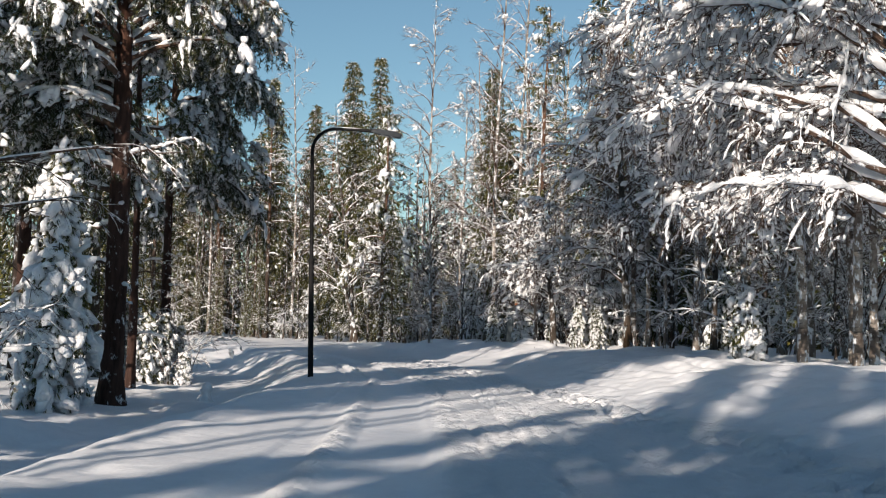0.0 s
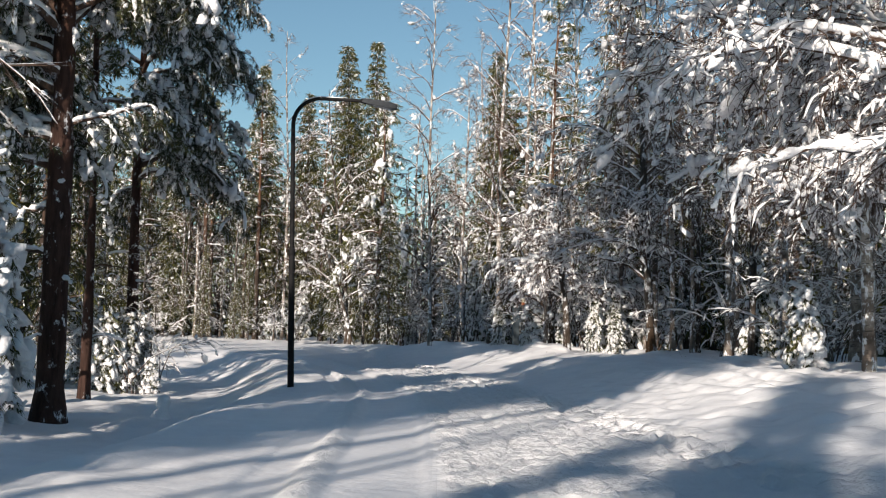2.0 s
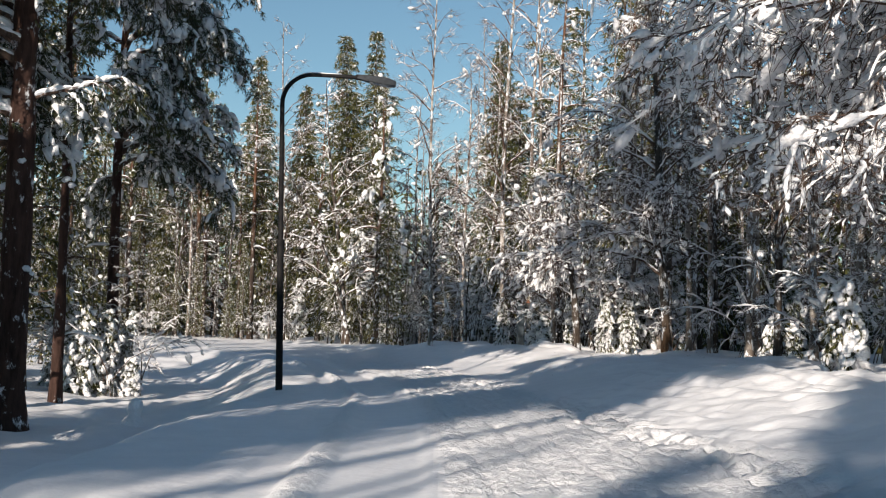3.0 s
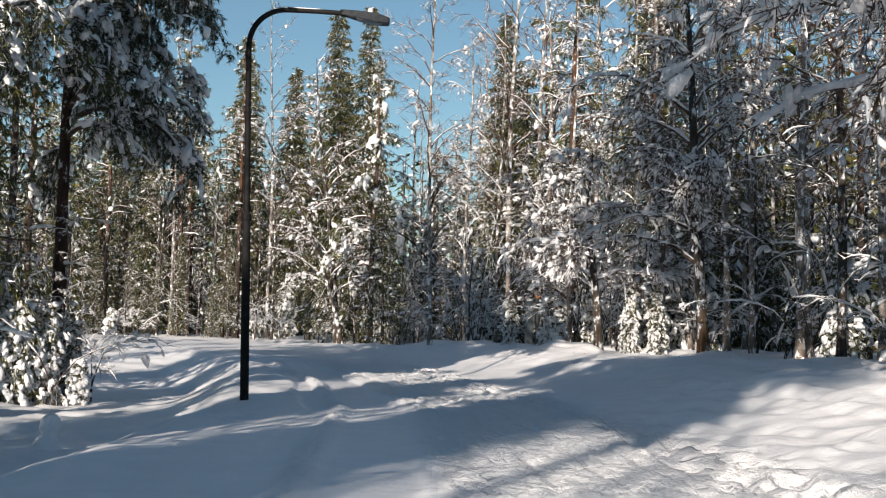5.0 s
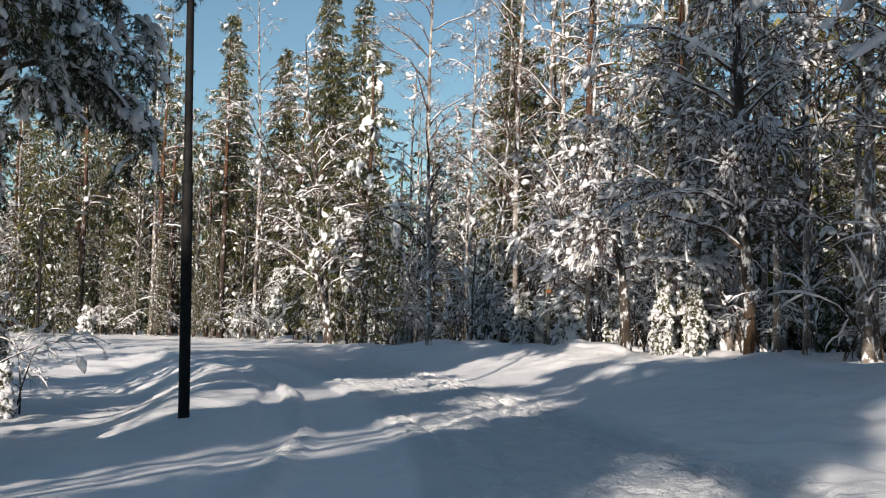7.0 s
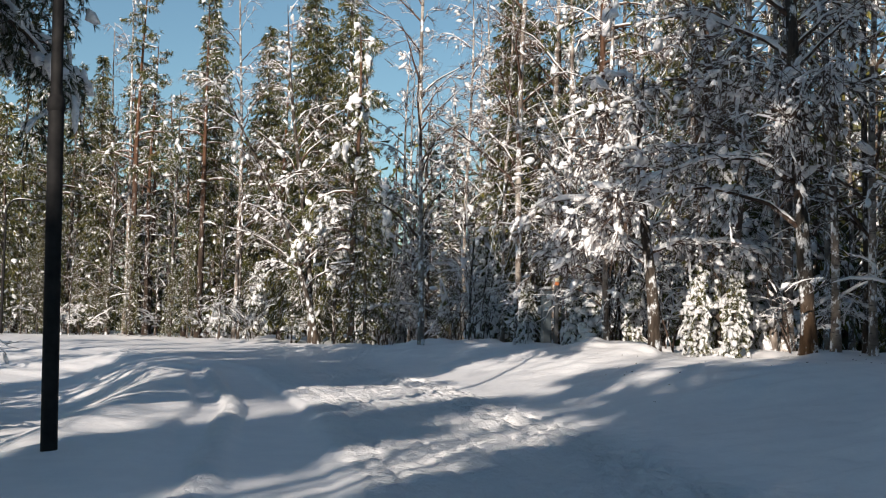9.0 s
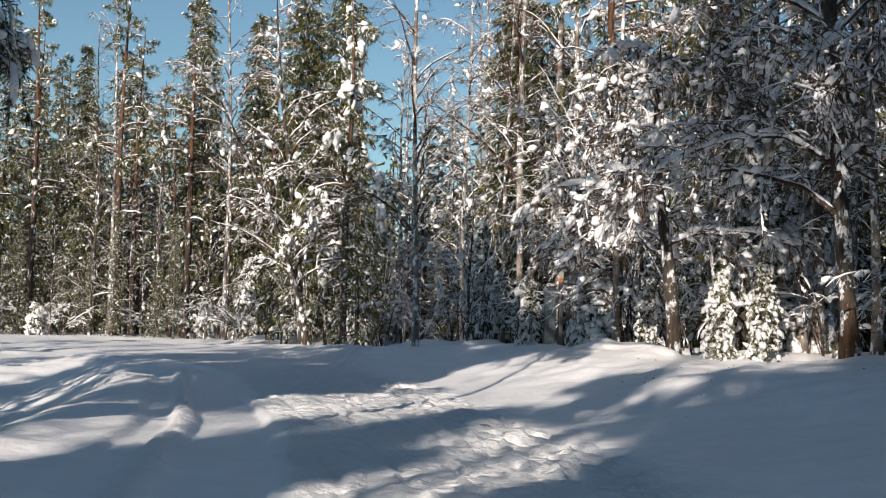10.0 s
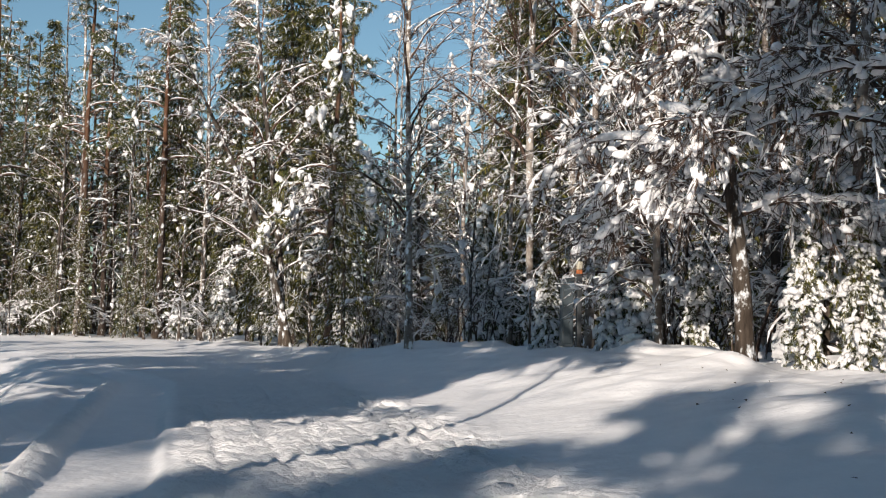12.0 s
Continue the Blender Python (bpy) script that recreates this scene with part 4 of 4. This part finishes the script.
KEY_TREES = (
    ("spire", 0, -5.2, 75.5, 0.96), ("spire", 1, -3.9, 74.2, 0.87), ("spire", 1, -11.2, 84, 1.02), ("spire", 0, -8.8, 84.5, 0.93), ("spire", 0, 3.0, 68.5, 0.9), ("spire", 1, -17.4, 86, 0.85), ("spruce", 1, -2.6, 66, 0.5),
    ("pine", 2, -14.4, 80.5, 0.9), ("pine", 0, -19.3, 83.5, 1.0), ("birch", 2, -15.6, 84, 1.1), ("birch", 2, -9.8, 82, 1.05),
    ("pine", 0, 4.4, 55.2, 0.9), ("birch", 0, 5.3, 56.6, 1.0), ("birch", 3, 3.7, 49.2, 0.95), ("alder", 1, 3.9, 49.9, 0.8), ("alder", 1, 4.4, 50.4, 0.9), ("birch", 1, 7.9, 44.2, 1.0),
    ("birch", 1, 6.9, 47.3, 1.0), ("young", 2, 5.6, 46.6, 0.8), ("young", 0, 6.5, 47.6, 0.9), ("young", 2, 7.6, 49.5, 1.0), ("young", 0, 2.5, 59.6, 0.62), ("young", 1, 7.3, 29.8, 0.85),
    ("clump", 1, -8.8, 39.0, 0.9), ("young", 0, -9.4, 40.0, 0.7), ("clump", 0, -8.6, 23.2, 1.0), ("birch", 2, 2.6, 62.0, 1.1), ("birch", 2, 4.0, 64.5, 1.15),
    ("spruce", 2, 3.4, 66, 1.1), ("spruce", 1, 5.5, 61, 0.95), ("young", 2, -8.3, 79, 0.9), ("young", 2, -6.6, 80, 0.8), ("young", 0, -3.0, 72, 0.8), ("alder", 1, 1.0, 60.5, 0.7), ("clump", 2, 0.6, 61.5, 0.9),
    ("clump", 2, 5.0, 47.6, 0.9), ("clump", 3, 4.3, 50.3, 1.0), ("clump", 3, 5.0, 51.0, 0.9), ("clump", 0, -8.5, 38.4, 0.85), ("clump", 2, -9.5, 39.8, 0.75), ("young", 0, -8.9, 38.2, 0.8), ("young", 2, -9.9, 39.5, 0.7), ("clump", 1, -8.2, 40.2, 0.9), ("bank", 2, -9.2, 38.9, 0.42), ("young", 2, -8.5, 38.7, 0.55), ("young", 0, -9.1, 38.0, 0.75), ("young", 2, -8.2, 39.6, 0.45), ("young", 1, -7.9, 38.9, 0.6), ("bank", 1, -8.5, 39.4, 0.36), ("bank", 2, -9.7, 40.4, 0.45), ("clump", 3, 1.4, 63.0, 0.9), ("pine", 1, -11.5, 36.0, 1.05), ("spruce", 3, -10.3, 37.5, 0.85), ("spruce", 0, -12.8, 39.5, 0.95), ("spruce", 3, -11.4, 44.5, 0.9), ("pine", 0, -12.6, 42.5, 1.0), ("spruce", 1, -13.6, 49.5, 0.95), ("pine", 2, -14.8, 56.0, 0.95), ("bank", 1, 12.5, 35.5, 0.9), ("bank", 2, 14.6, 40.5, 1.0), ("bank", 1, 16.8, 46.0, 0.9), ("bank", 2, 12.0, 31.0, 0.9), ("bank", 2, 11.2, 41.0, 0.8), ("clump", 3, -2.2, 70.5, 0.9), ("clump", 0, 9.0, 36.0, 1.0), ("clump", 2, 4.6, 53.0, 0.9), ("alder", 0, 9.6, 26.4, 1.0), ("birch", 3, 10.4, 28.6, 1.1),
    ("young", 2, 2.1, 51.4, 0.42), ("young", 0, 3.2, 50.6, 0.6), ("young", 1, 3.6, 50.2, 0.85), ("young", 2, 4.3, 49.0, 0.42), ("young", 2, 4.95, 45.4, 0.48), ("young", 2, 5.55, 45.0, 0.5), ("bank", 1, 3.4, 51.6, 0.6), ("bank", 2, 4.9, 49.2, 0.6),
)
for row in KEY_TREES:
    stand(*row)


# the wood on every side
def edge_right(y):
    return float(np.interp(y, (-60, 20, 36, 42, 46, 52, 60, 70, 80), (10, 9.6, 9.4, 8.0, 5.4, 4.2, 2.2, 0.2, -2)))


def edge_left(y):
    return float(np.interp(y, (-60, 0, 8, 14, 26, 34, 40, 60, 80), (-5.2, -5.2, -6.2, -7.9, -8.8, -9.4, -10.5, -16, -25)))


SUN_COS, SUN_SIN = math.cos(radians(SUN_AZ - 180)), math.sin(radians(SUN_AZ - 180))


def fill():
    rng = np.random.default_rng(77)
    taken = [(r[2], r[3]) for r in KEY_TREES]

    def drop(kind, x, y, lo, hi, d):
        if any((x - a) ** 2 + (y - b) ** 2 < d * d for a, b in taken):
            return 0
        taken.append((x, y))
        stand(kind, int(rng.integers(0, 9)), x, y, rng.uniform(lo, hi), rng.random() * 6.28)
        return 1

    west = []
    count = 0
    for _ in range(1500):  # bank and wood to the east
        y = rng.uniform(24, 84)
        e = edge_right(y)
        deep = abs(rng.normal(0, 5.0)) + 0.2
        x = e + deep
        k = rng.random()
        if deep < 3:
            kind, d = ("clump", 1.2) if k < 0.3 else ("young", 1.2) if k < 0.42 else ("bank", 1.2)
        else:
            kind, d = ("birch", 1.6) if k < 0.3 else ("bank", 1.6) if k < 0.5 else ("spruce", 1.8) if k < 0.68 else ("pine", 2.0) if k < 0.78 else ("alder", 1.6)
        if x < 0.36 * y + 1.2 and count < 112:
            count += drop(kind, x, y, 0.8, 1.15, d)
    count = 0
    for _ in range(1500):  # far wood beyond the bend
        x = rng.uniform(-38, 5)
        lim = float(np.interp(x, (-40, -20, -12, -6, -2, 6), (86, 82, 80, 75, 71, 68)))
        y = lim + abs(rng.normal(0, 11))
        k = rng.random()
        if y - lim < 4:
            kind, d = ("young", 1.5) if k < 0.14 else ("pine", 1.8) if k < 0.34 else ("alder", 1.3) if k < 0.62 else ("birch", 1.5) if k < 0.8 else ("spruce", 1.8)
        else:
            kind, d = ("pine", 2.0) if k < 0.45 else ("spruce", 2.0) if k < 0.72 else ("birch", 1.8)
        if y < 104 and x > -28.5 and count < 100:
            count += drop(kind, x, y, 0.72, 1.0, d)
    for k in range(46):  # snowy undergrowth before the far wood and along the bank
        x = -27 + 0.68 * k + rng.uniform(-0.4, 0.4)
        y = float(np.interp(x, (-40, -20, -12, -6, -2, 6), (84, 80, 78, 73.5, 69.5, 67))) + rng.uniform(0.3, 6)
        kind = ("clump", "spruce", "alder", "spruce")[k % 4]
        stand(kind, int(rng.integers(0, 9)), x, y, rng.uniform(0.2, 0.36) if kind == "spruce" else rng.uniform(0.45, 0.8), rng.random() * 6.28)
    while len(west) < 9:  # the edge of the wood to the west
        y = rng.uniform(30, 58)
        west.append(drop(("pine", "spruce", "pine", "birch")[len(west) % 4], edge_left(y) - rng.uniform(0.5, 7), y, 0.8, 1.0, 2.0))
    # unseen trees added behind and left of the camera to cast shade, in lanes along the sun's way: across it, how far
    # their shadow reaches along it, kind, size
    tall = {"slim": 20.5, "topped_shade": 15.1, "high": 27.0, "shade": 20.5, "birch": 14.0, "alder": 10.5}
    for a, far, kind, size in (
        (-9.4, 36, "slim", 0.9), (-8.9, 36, "slim", 0.95), (-9.3, 36, "slim", 0.8), (-9.5, 35, "slim", 1.0), (-8.6, 37, "slim", 1.05), (-13.1, 36, "slim", 0.9),
        (-12.7, 37, "slim", 0.85), (-12.6, 37, "slim", 0.97), (-12.4, 36, "slim", 1.0), (-13.4, 34, "slim", 0.9), (-12.9, 38, "slim", 0.8), (-12.3, 37, "slim", 0.8), (-7.5, 35, "topped_shade", 1.14), (-6.8, 32, "topped_shade", 1.1),
        (-5.7, 31, "topped_shade", 1.12), (-7.4, 33, "topped_shade", 1.2), (-7.9, 36, "topped_shade", 1.2), (-6.2, 30, "topped_shade", 1.1), (-8.2, 37, "topped_shade", 1.1), (-11.0, 37, "topped_shade", 0.62),
        (-10.2, 37, "topped_shade", 0.64), (-11.8, 37, "topped_shade", 0.62), (-4.6, 18, "alder", 0.95), (-3.6, 17, "alder", 1.0), (-4.1, 17, "birch", 0.95), (-4.4, 16, "shade", 0.66),
        (-3.4, 17, "alder", 1.05), (-5.0, 17, "alder", 1.0), (-4.7, 14, "slim", 0.66), (-2.6, 26, "slim", 0.84), (-1.2, 26, "slim", 0.8), (-0.1, 26, "slim", 0.86),
        (-1.8, 18, "birch", 0.9), (1.3, 24, "slim", 0.82), (2.7, 24, "slim", 0.78), (3.9, 26, "slim", 0.84), (5.3, 26, "slim", 0.8), (6.8, 22, "shade", 0.8),
        (-3.3, 22, "shade", 0.76), (-1.9, 24, "shade", 0.8), (0.6, 24, "shade", 0.78), (-9.3, 72, "high", 1.0), (-6.8, 66, "high", 1.05), (-8.4, 71, "high", 1.05),
        (-13.9, 34, "slim", 0.85), (-13.9, 33, "slim", 0.8), (-18.5, 64, "high", 0.95), (-12.0, 48, "birch", 0.9), (-10.8, 47, "birch", 0.85), (-9.6, 47, "birch", 0.9), (-20.4, 66, "high", 1.0),
        (-22.6, 62, "slim", 1.1), (-24.4, 56, "shade", 1.1), (-26.8, 60, "slim", 1.1),
        (-29.5, 50, "shade", 1.0), (-15.3, 36, "birch", 0.8), (-14.4, 34, "birch", 0.8), (8.5, 20, "shade", 0.9), (11.0, 24, "shade", 1.0), (13.5, 24, "slim", 1.0),
        (16.0, 30, "shade", 1.0), (-16.5, 35, "slim", 0.9), (-17.3, 37, "slim", 0.9), (-16.0, 32, "slim", 0.8), (-11.2, 78, "high", 0.95), (-18.2, 52, "high", 0.85), (-2.8, 41, "topped_shade", 1.1), (-0.8, 41, "topped_shade", 1.15), (-12.5, 41, "slim", 0.8), (-9.6, 41, "slim", 0.85),
    ):
        b = far - 0.92 * tall[kind] * size / math.tan(radians(SUN_EL))
        stand(kind, int(rng.integers(0, 9)), a * SUN_COS + b * SUN_SIN, b * SUN_COS - a * SUN_SIN, size, rng.random() * 6.28)
    for k in range(26):  # the first trunks of the wood along the bank
        y = 26.5 + 1.0 * k + rng.uniform(-0.4, 0.4)
        drop("tall", edge_right(y) + (0.5, 2.2, 1.2, 3.4)[k % 4] + rng.uniform(-0.3, 0.3), y, 0.75, 1.05, 0.3)


fill()


def make_backwood():
    """The depth of the wood, too far in to tell single trees apart."""
    rng = np.random.default_rng(5)
    wood, leaf, white = Build(), Build(), Build()
    spots = [(rng.uniform(-60, 30), rng.uniform(104, 150)) for _ in range(420)] + [(rng.uniform(0.26, 0.62) * y + 6, y) for y in rng.uniform(40, 110, 330)] + [(rng.uniform(0.1, 0.27) * y + 6, y) for y in rng.uniform(62, 108, 150)] + [(-rng.uniform(0.36, 0.7) * y - 6, y) for y in rng.uniform(60, 110, 90)]
    for x, y in spots:
        z, h = float(land(x, y)), rng.uniform(8, 15)
        wood.tube([(x, y, z - 0.2), (x + rng.normal(0, 0.3), y, z + h)], [rng.uniform(0.08, 0.16), 0.03], 4)
        n = 80
        t = rng.random(n) ** 1.5
        a, w = rng.random(n) * 6.28, (1 - 0.8 * t) * rng.uniform(0.6, 1.8, n)
        c = np.stack((x + np.cos(a) * w, y + np.sin(a) * w, z + 0.6 + t * h), 1)
        d = np.stack((np.cos(a), np.sin(a), np.full(n, -0.4)), 1)
        leaf.blades(c, d, 0.8, 0.34, rng, 1, 0.5)
        low = np.stack((x + rng.normal(0, 1.4, 24), y + rng.normal(0, 1.4, 24), z + rng.uniform(0.1, 3.0, 24)), 1)
        leaf.blades(low, rng.normal(size=(24, 3)), 0.9, 0.4, rng, 1, 0.3)
        size = 0.5 + 1.3 * rng.random(22) ** 2
        white.blobs(c[:22] + np.array((0, 0, 0.1)), d[:22], 0.22 * size, 0.15 * size, 0.10 * size, rng, False)
        white.blobs(low[:8], d[:8], 0.3, 0.22, 0.16, rng, False)
    tagged(new("far_wood", leaf.mesh("far_wood", SPRUCE_LEAF)), "dark depth of the snowy conifer wood", "woodland", kind="stuff")
    tagged(new("far_trunks", wood.mesh("far_trunks", SPRUCE_BARK)), "bare trunks deep in the wood", "woodland", kind="stuff")
    tagged(new("far_snow", white.mesh("far_snow", SNOW)), "snow on branches deep in the wood", "woodland", kind="stuff")


make_backwood()


# ---- small things on the snow ----
def make_litter():
    """Bits of bark and cone scales blown onto the bank."""
    rng = np.random.default_rng(9)
    b = Build()
    n = 90
    c = np.stack((rng.uniform(2.5, 8.5, n), rng.uniform(36, 47, n), np.zeros(n)), 1)
    c[:, 2] = land(c[:, 0], c[:, 1]) + 0.012
    b.blades(c, rng.normal(size=(n, 3)) * np.array((1, 1, 0.1)), 0.035, 0.02, rng, 1, 0.1)
    tagged(new("bark_litter", b.mesh("bark_litter", TWIG)), "brown bark flakes scattered on the snowy bank", "litter", kind="stuff")


make_litter()


def make_stump():
    thing = empty("tree_stump", "small stump in the ditch with a tall cap of snow", "stump")
    b = Build()
    b.tube([(0, 0, -0.2), (0, 0, 0.1), (0.01, 0, 0.3)], [0.1, 0.08, 0.075], 8)
    part("wood", b, SPRUCE_BARK, thing)
    b = Build()
    b.tube([(0, 0, 0.0), (0, 0, 0.03), (0.0, 0.01, 0.14), (0.01, 0, 0.24), (0.03, 0, 0.31), (0.02, 0, 0.37), (0.04, 0, 0.45), (0.05, 0, 0.53), (0.05, 0, 0.57), (0.05, 0, 0.585)], [0.05, 0.24, 0.21, 0.15, 0.10, 0.125, 0.135, 0.11, 0.06, 0.01], 14)
    part("snow_cap", b, SNOW, thing, "tall white snow cap")
    return thing


make_stump().matrix_basis = place(-5.25, 28.2, 1.0, 0.0, 0.14)


# ---- street lamps ----
PAINT = Mat("lamp_paint", rough=0.7, spec=0.12)
PAINT.colour(PAINT.ramp(PAINT.noise(9.0, 4), (0.3, (0.008, 0.008, 0.009)), (0.75, (0.022, 0.021, 0.021))))
GREY = Mat("lamp_grey", rough=0.45, metal=0.3)
GREY.colour(GREY.ramp(GREY.noise(12.0, 4), (0.3, (0.06, 0.065, 0.07)), (0.7, (0.11, 0.115, 0.12))))
HEAD = Mat("lamp_head_grey", rough=0.5, metal=0.2)
HEAD.colour(HEAD.ramp(HEAD.noise(14.0, 4), (0.3, (0.022, 0.025, 0.03)), (0.7, (0.045, 0.05, 0.056))))
LENS = Mat("lamp_glass", rough=0.15, spec=0.5)
LENS.colour((0.2, 0.21, 0.22))


def make_lamp():
    thing = empty("street_lamp", "black street lamp with a curved arm and grey head, unlit", "street lamp")
    b = Build()
    b.tube([(0, 0, -0.4), (0, 0, 0), (0, 0, 2.0), (0, 0, 2.9)], [0.072, 0.071, 0.068, 0.066], 16)
    part("lower_pole", b, PAINT.m, thing)
    b = Build()
    b.tube([(0, 0, 2.86), (0, 0, 2.88), (0, 0, 2.98), (0, 0, 3.02)], [0.05, 0.076, 0.074, 0.045], 16)
    part("collar", b, PAINT.m, thing)
    b = Build()
    bow = [(0.60 - 0.60 * math.cos(a), 0, 5.75 + 0.60 * math.sin(a)) for a in np.linspace(0, math.pi / 2 + 0.08, 12)]
    b.tube([(0, 0, 2.9), (0, 0, 4.4)] + bow + [(1.1, 0, 6.325), (1.55, 0, 6.29)], [0.052, 0.05] + [0.046] * 12 + [0.043, 0.04], 12)
    part("arm", b, PAINT.m, thing)
    bm = bmesh.new()
    bmesh.ops.create_cube(bm, size=1.0, matrix=Matrix.Diagonal((0.80, 0.30, 0.16, 1)))
    bmesh.ops.subdivide_edges(bm, edges=[e for e in bm.edges if abs(e.verts[0].co.x - e.verts[1].co.x) > 0.5], cuts=3)
    for v in bm.verts:
        k = (v.co.x + 0.4) / 0.8
        v.co.y *= 0.42 + 0.58 * math.sin(min(1, k * 1.5) * math.pi / 2) - 0.25 * max(0, k - 0.75) * 4 * 0.5
        v.co.z *= 0.55 + 0.45 * math.sin(min(1, k * 1.3) * math.pi / 2) - (0.35 if k > 0.95 else 0)
        if v.co.z > 0:
            v.co.y *= 0.6
    bmesh.ops.bevel(bm, geom=bm.edges[:], offset=0.012, segments=2, affect="EDGES", clamp_overlap=True)
    bmesh.ops.transform(bm, matrix=Matrix.Translation((1.9, 0, 6.235)) @ Matrix.Rotation(radians(11), 4, "Y"), verts=bm.verts[:])
    head = part("lamp_head", bm, HEAD.m, thing, "grey metal lamp head")
    bm = bmesh.new()
    bmesh.ops.create_cube(bm, size=1.0, matrix=Matrix.Translation((1.97, 0, 6.165)) @ Matrix.Rotation(radians(11), 4, "Y") @ Matrix.Diagonal((0.44, 0.22, 0.05, 1)))
    bmesh.ops.bevel(bm, geom=bm.edges[:], offset=0.02, segments=2, affect="EDGES", clamp_overlap=True)
    part("lens", bm, LENS.m, head, "clear plastic lens")
    b = Build()
    b.tube([(1.48, 0, 6.30), (1.49, 0, 6.30), (1.60, 0, 6.29), (1.68, 0, 6.28), (1.69, 0, 6.28)], [0.02, 0.058, 0.062, 0.05, 0.02], 12)
    part("clamp", b, PAINT.m, thing, "dark clamp between arm and head")
    b = Build()
    b.tube([(x, 0, z + 0.027) for x, y, z in bow[4:]] + [(1.1, 0, 6.348), (1.5, 0, 6.318)], [0.014] + [0.036] * 7 + [0.034, 0.014], 8, 0.7)
    part("snow_crust", b, SNOW, thing, "thin crust of snow along the arm")
    b = Build()
    b.tube([(1.98, 0, 6.285), (1.98, 0, 6.295), (1.98, 0.01, 6.335), (1.99, 0, 6.375), (1.99, 0, 6.385)], [0.01, 0.04, 0.05, 0.035, 0.008], 8)
    part("snow_knob", b, SNOW, head, "small knob of snow")
    return thing


lamp = make_lamp()
lamp.matrix_basis = Matrix.Translation((-3.29, 32.0, float(land(-3.29, 32.0)))) @ Matrix.Rotation(radians(-1.3), 4, "Y")
far_lamp = copy_thing(lamp, Matrix.Translation((-20.5, 80.5, float(land(-20.5, 80.5)))))
tagged(far_lamp, "distant black street lamp among the trees, unlit")


# ---- cabinet on the bank ----
def make_cabinet():
    steel = Mat("cabinet_steel", rough=0.55, metal=0.1)
    steel.colour(steel.ramp(steel.noise(6.0, 5), (0.3, (0.055, 0.072, 0.083)), (0.7, (0.085, 0.104, 0.116))))
    thing = empty("utility_cabinet", "grey-green metal utility cabinet standing in snow by the trees", "cabinet")
    for name, size, at in (("body", (0.27, 0.22, 1.72), (0, 0, 0.80)), ("door", (0.22, 0.02, 1.3), (0, -0.122, 0.85)), ("lid", (0.31, 0.27, 0.05), (0, 0, 1.69))):
        bm = bmesh.new()
        bmesh.ops.create_cube(bm, size=1.0, matrix=Matrix.Translation(at) @ Matrix.Diagonal((*size, 1)))
        for v in bm.verts:
            if v.co.z > 1.6:
                v.co.z += 0.16 * v.co.x
        bmesh.ops.bevel(bm, geom=bm.edges[:], offset=0.008, segments=1, affect="EDGES")
        made = part(name, bm, steel.m, thing)
        if name == "door":
            for hz in (0.4, 1.3):
                hinge = Build()
                hinge.tube([(-0.112, -0.136, hz), (-0.112, -0.136, hz + 0.1)], [0.012, 0.012], 8)
                part("hinge", hinge, GREY.m, made)
            lock = Build()
            lock.tube([(0.08, -0.13, 0.95), (0.08, -0.15, 0.95)], [0.02, 0.018], 10)
            part("lock", lock, GREY.m, made, "small grey lock")
    b = Build()
    b.tube([(0.02, 0, 1.70), (0.02, 0, 1.71), (0.02, 0, 1.74), (0.03, 0, 1.78), (0.03, 0, 1.79)], [0.05, 0.13, 0.14, 0.09, 0.01], 12)
    part("snow_cap", b, SNOW, thing, "thin cap of white snow")
    return thing


def make_box_post():
    orange = Mat("orange_band", rough=0.6)
    orange.colour(orange.ramp(orange.noise(8.0, 4), (0.3, (0.42, 0.12, 0.04)), (0.7, (0.55, 0.18, 0.07))))
    cream = Mat("cream_plate", rough=0.5)
    cream.colour(cream.ramp(cream.noise(9.0, 4), (0.3, (0.5, 0.46, 0.36)), (0.7, (0.6, 0.56, 0.45))))
    thing = empty("cable_post", "square grey post with an orange band under a snow ball", "post")
    for name, mat, size, at in (("shaft", GREY.m, (0.11, 0.11, 1.75), (0, 0, 0.72)), ("band", orange.m, (0.12, 0.12, 0.08), (0, 0, 1.56)), ("plate", cream.m, (0.125, 0.125, 0.16), (0, 0, 1.69)), ("cap", GREY.m, (0.14, 0.14, 0.12), (0, 0, 1.83))):
        bm = bmesh.new()
        bmesh.ops.create_cube(bm, size=1.0, matrix=Matrix.Translation(at) @ Matrix.Diagonal((*size, 1)))
        bmesh.ops.bevel(bm, geom=bm.edges[:], offset=0.008, segments=1, affect="EDGES")
        part(name, bm, mat, thing)
    b = Build()
    b.tube([(0, 0, 1.87), (0, 0, 1.89), (0, 0, 2.0), (0.02, 0, 2.14), (0.02, 0, 2.22), (0.02, 0, 2.24)], [0.06, 0.19, 0.24, 0.22, 0.11, 0.01], 14)
    part("snow_cap", b, SNOW, thing, "round ball of white snow")
    return thing


make_box_post().matrix_basis = place(3.46, 58.3, 1.0, 0.3) @ Matrix.Diagonal((1, 1, 1.2, 1))
cabinet = make_cabinet()
cabinet.matrix_basis = place(3.14, 58.0, 1.0, 0.2)


def make_marker():
    thing = empty("marker_post", "thin grey marker post with a knob of snow", "post")
    b = Build()
    b.tube([(0, 0, -0.2), (0, 0, 1.45)], [0.028, 0.026], 8)
    part("pole", b, SPRUCE_BARK, thing)
    b = Build()
    b.tube([(0, 0, 1.42), (0, 0, 1.44), (0, 0, 1.56), (0, 0, 1.66), (0, 0, 1.68)], [0.03, 0.12, 0.15, 0.08, 0.01], 10)
    part("snow_cap", b, SNOW, thing, "round knob of white snow")
    return thing


make_marker().matrix_basis = place(2.25, 57.4)
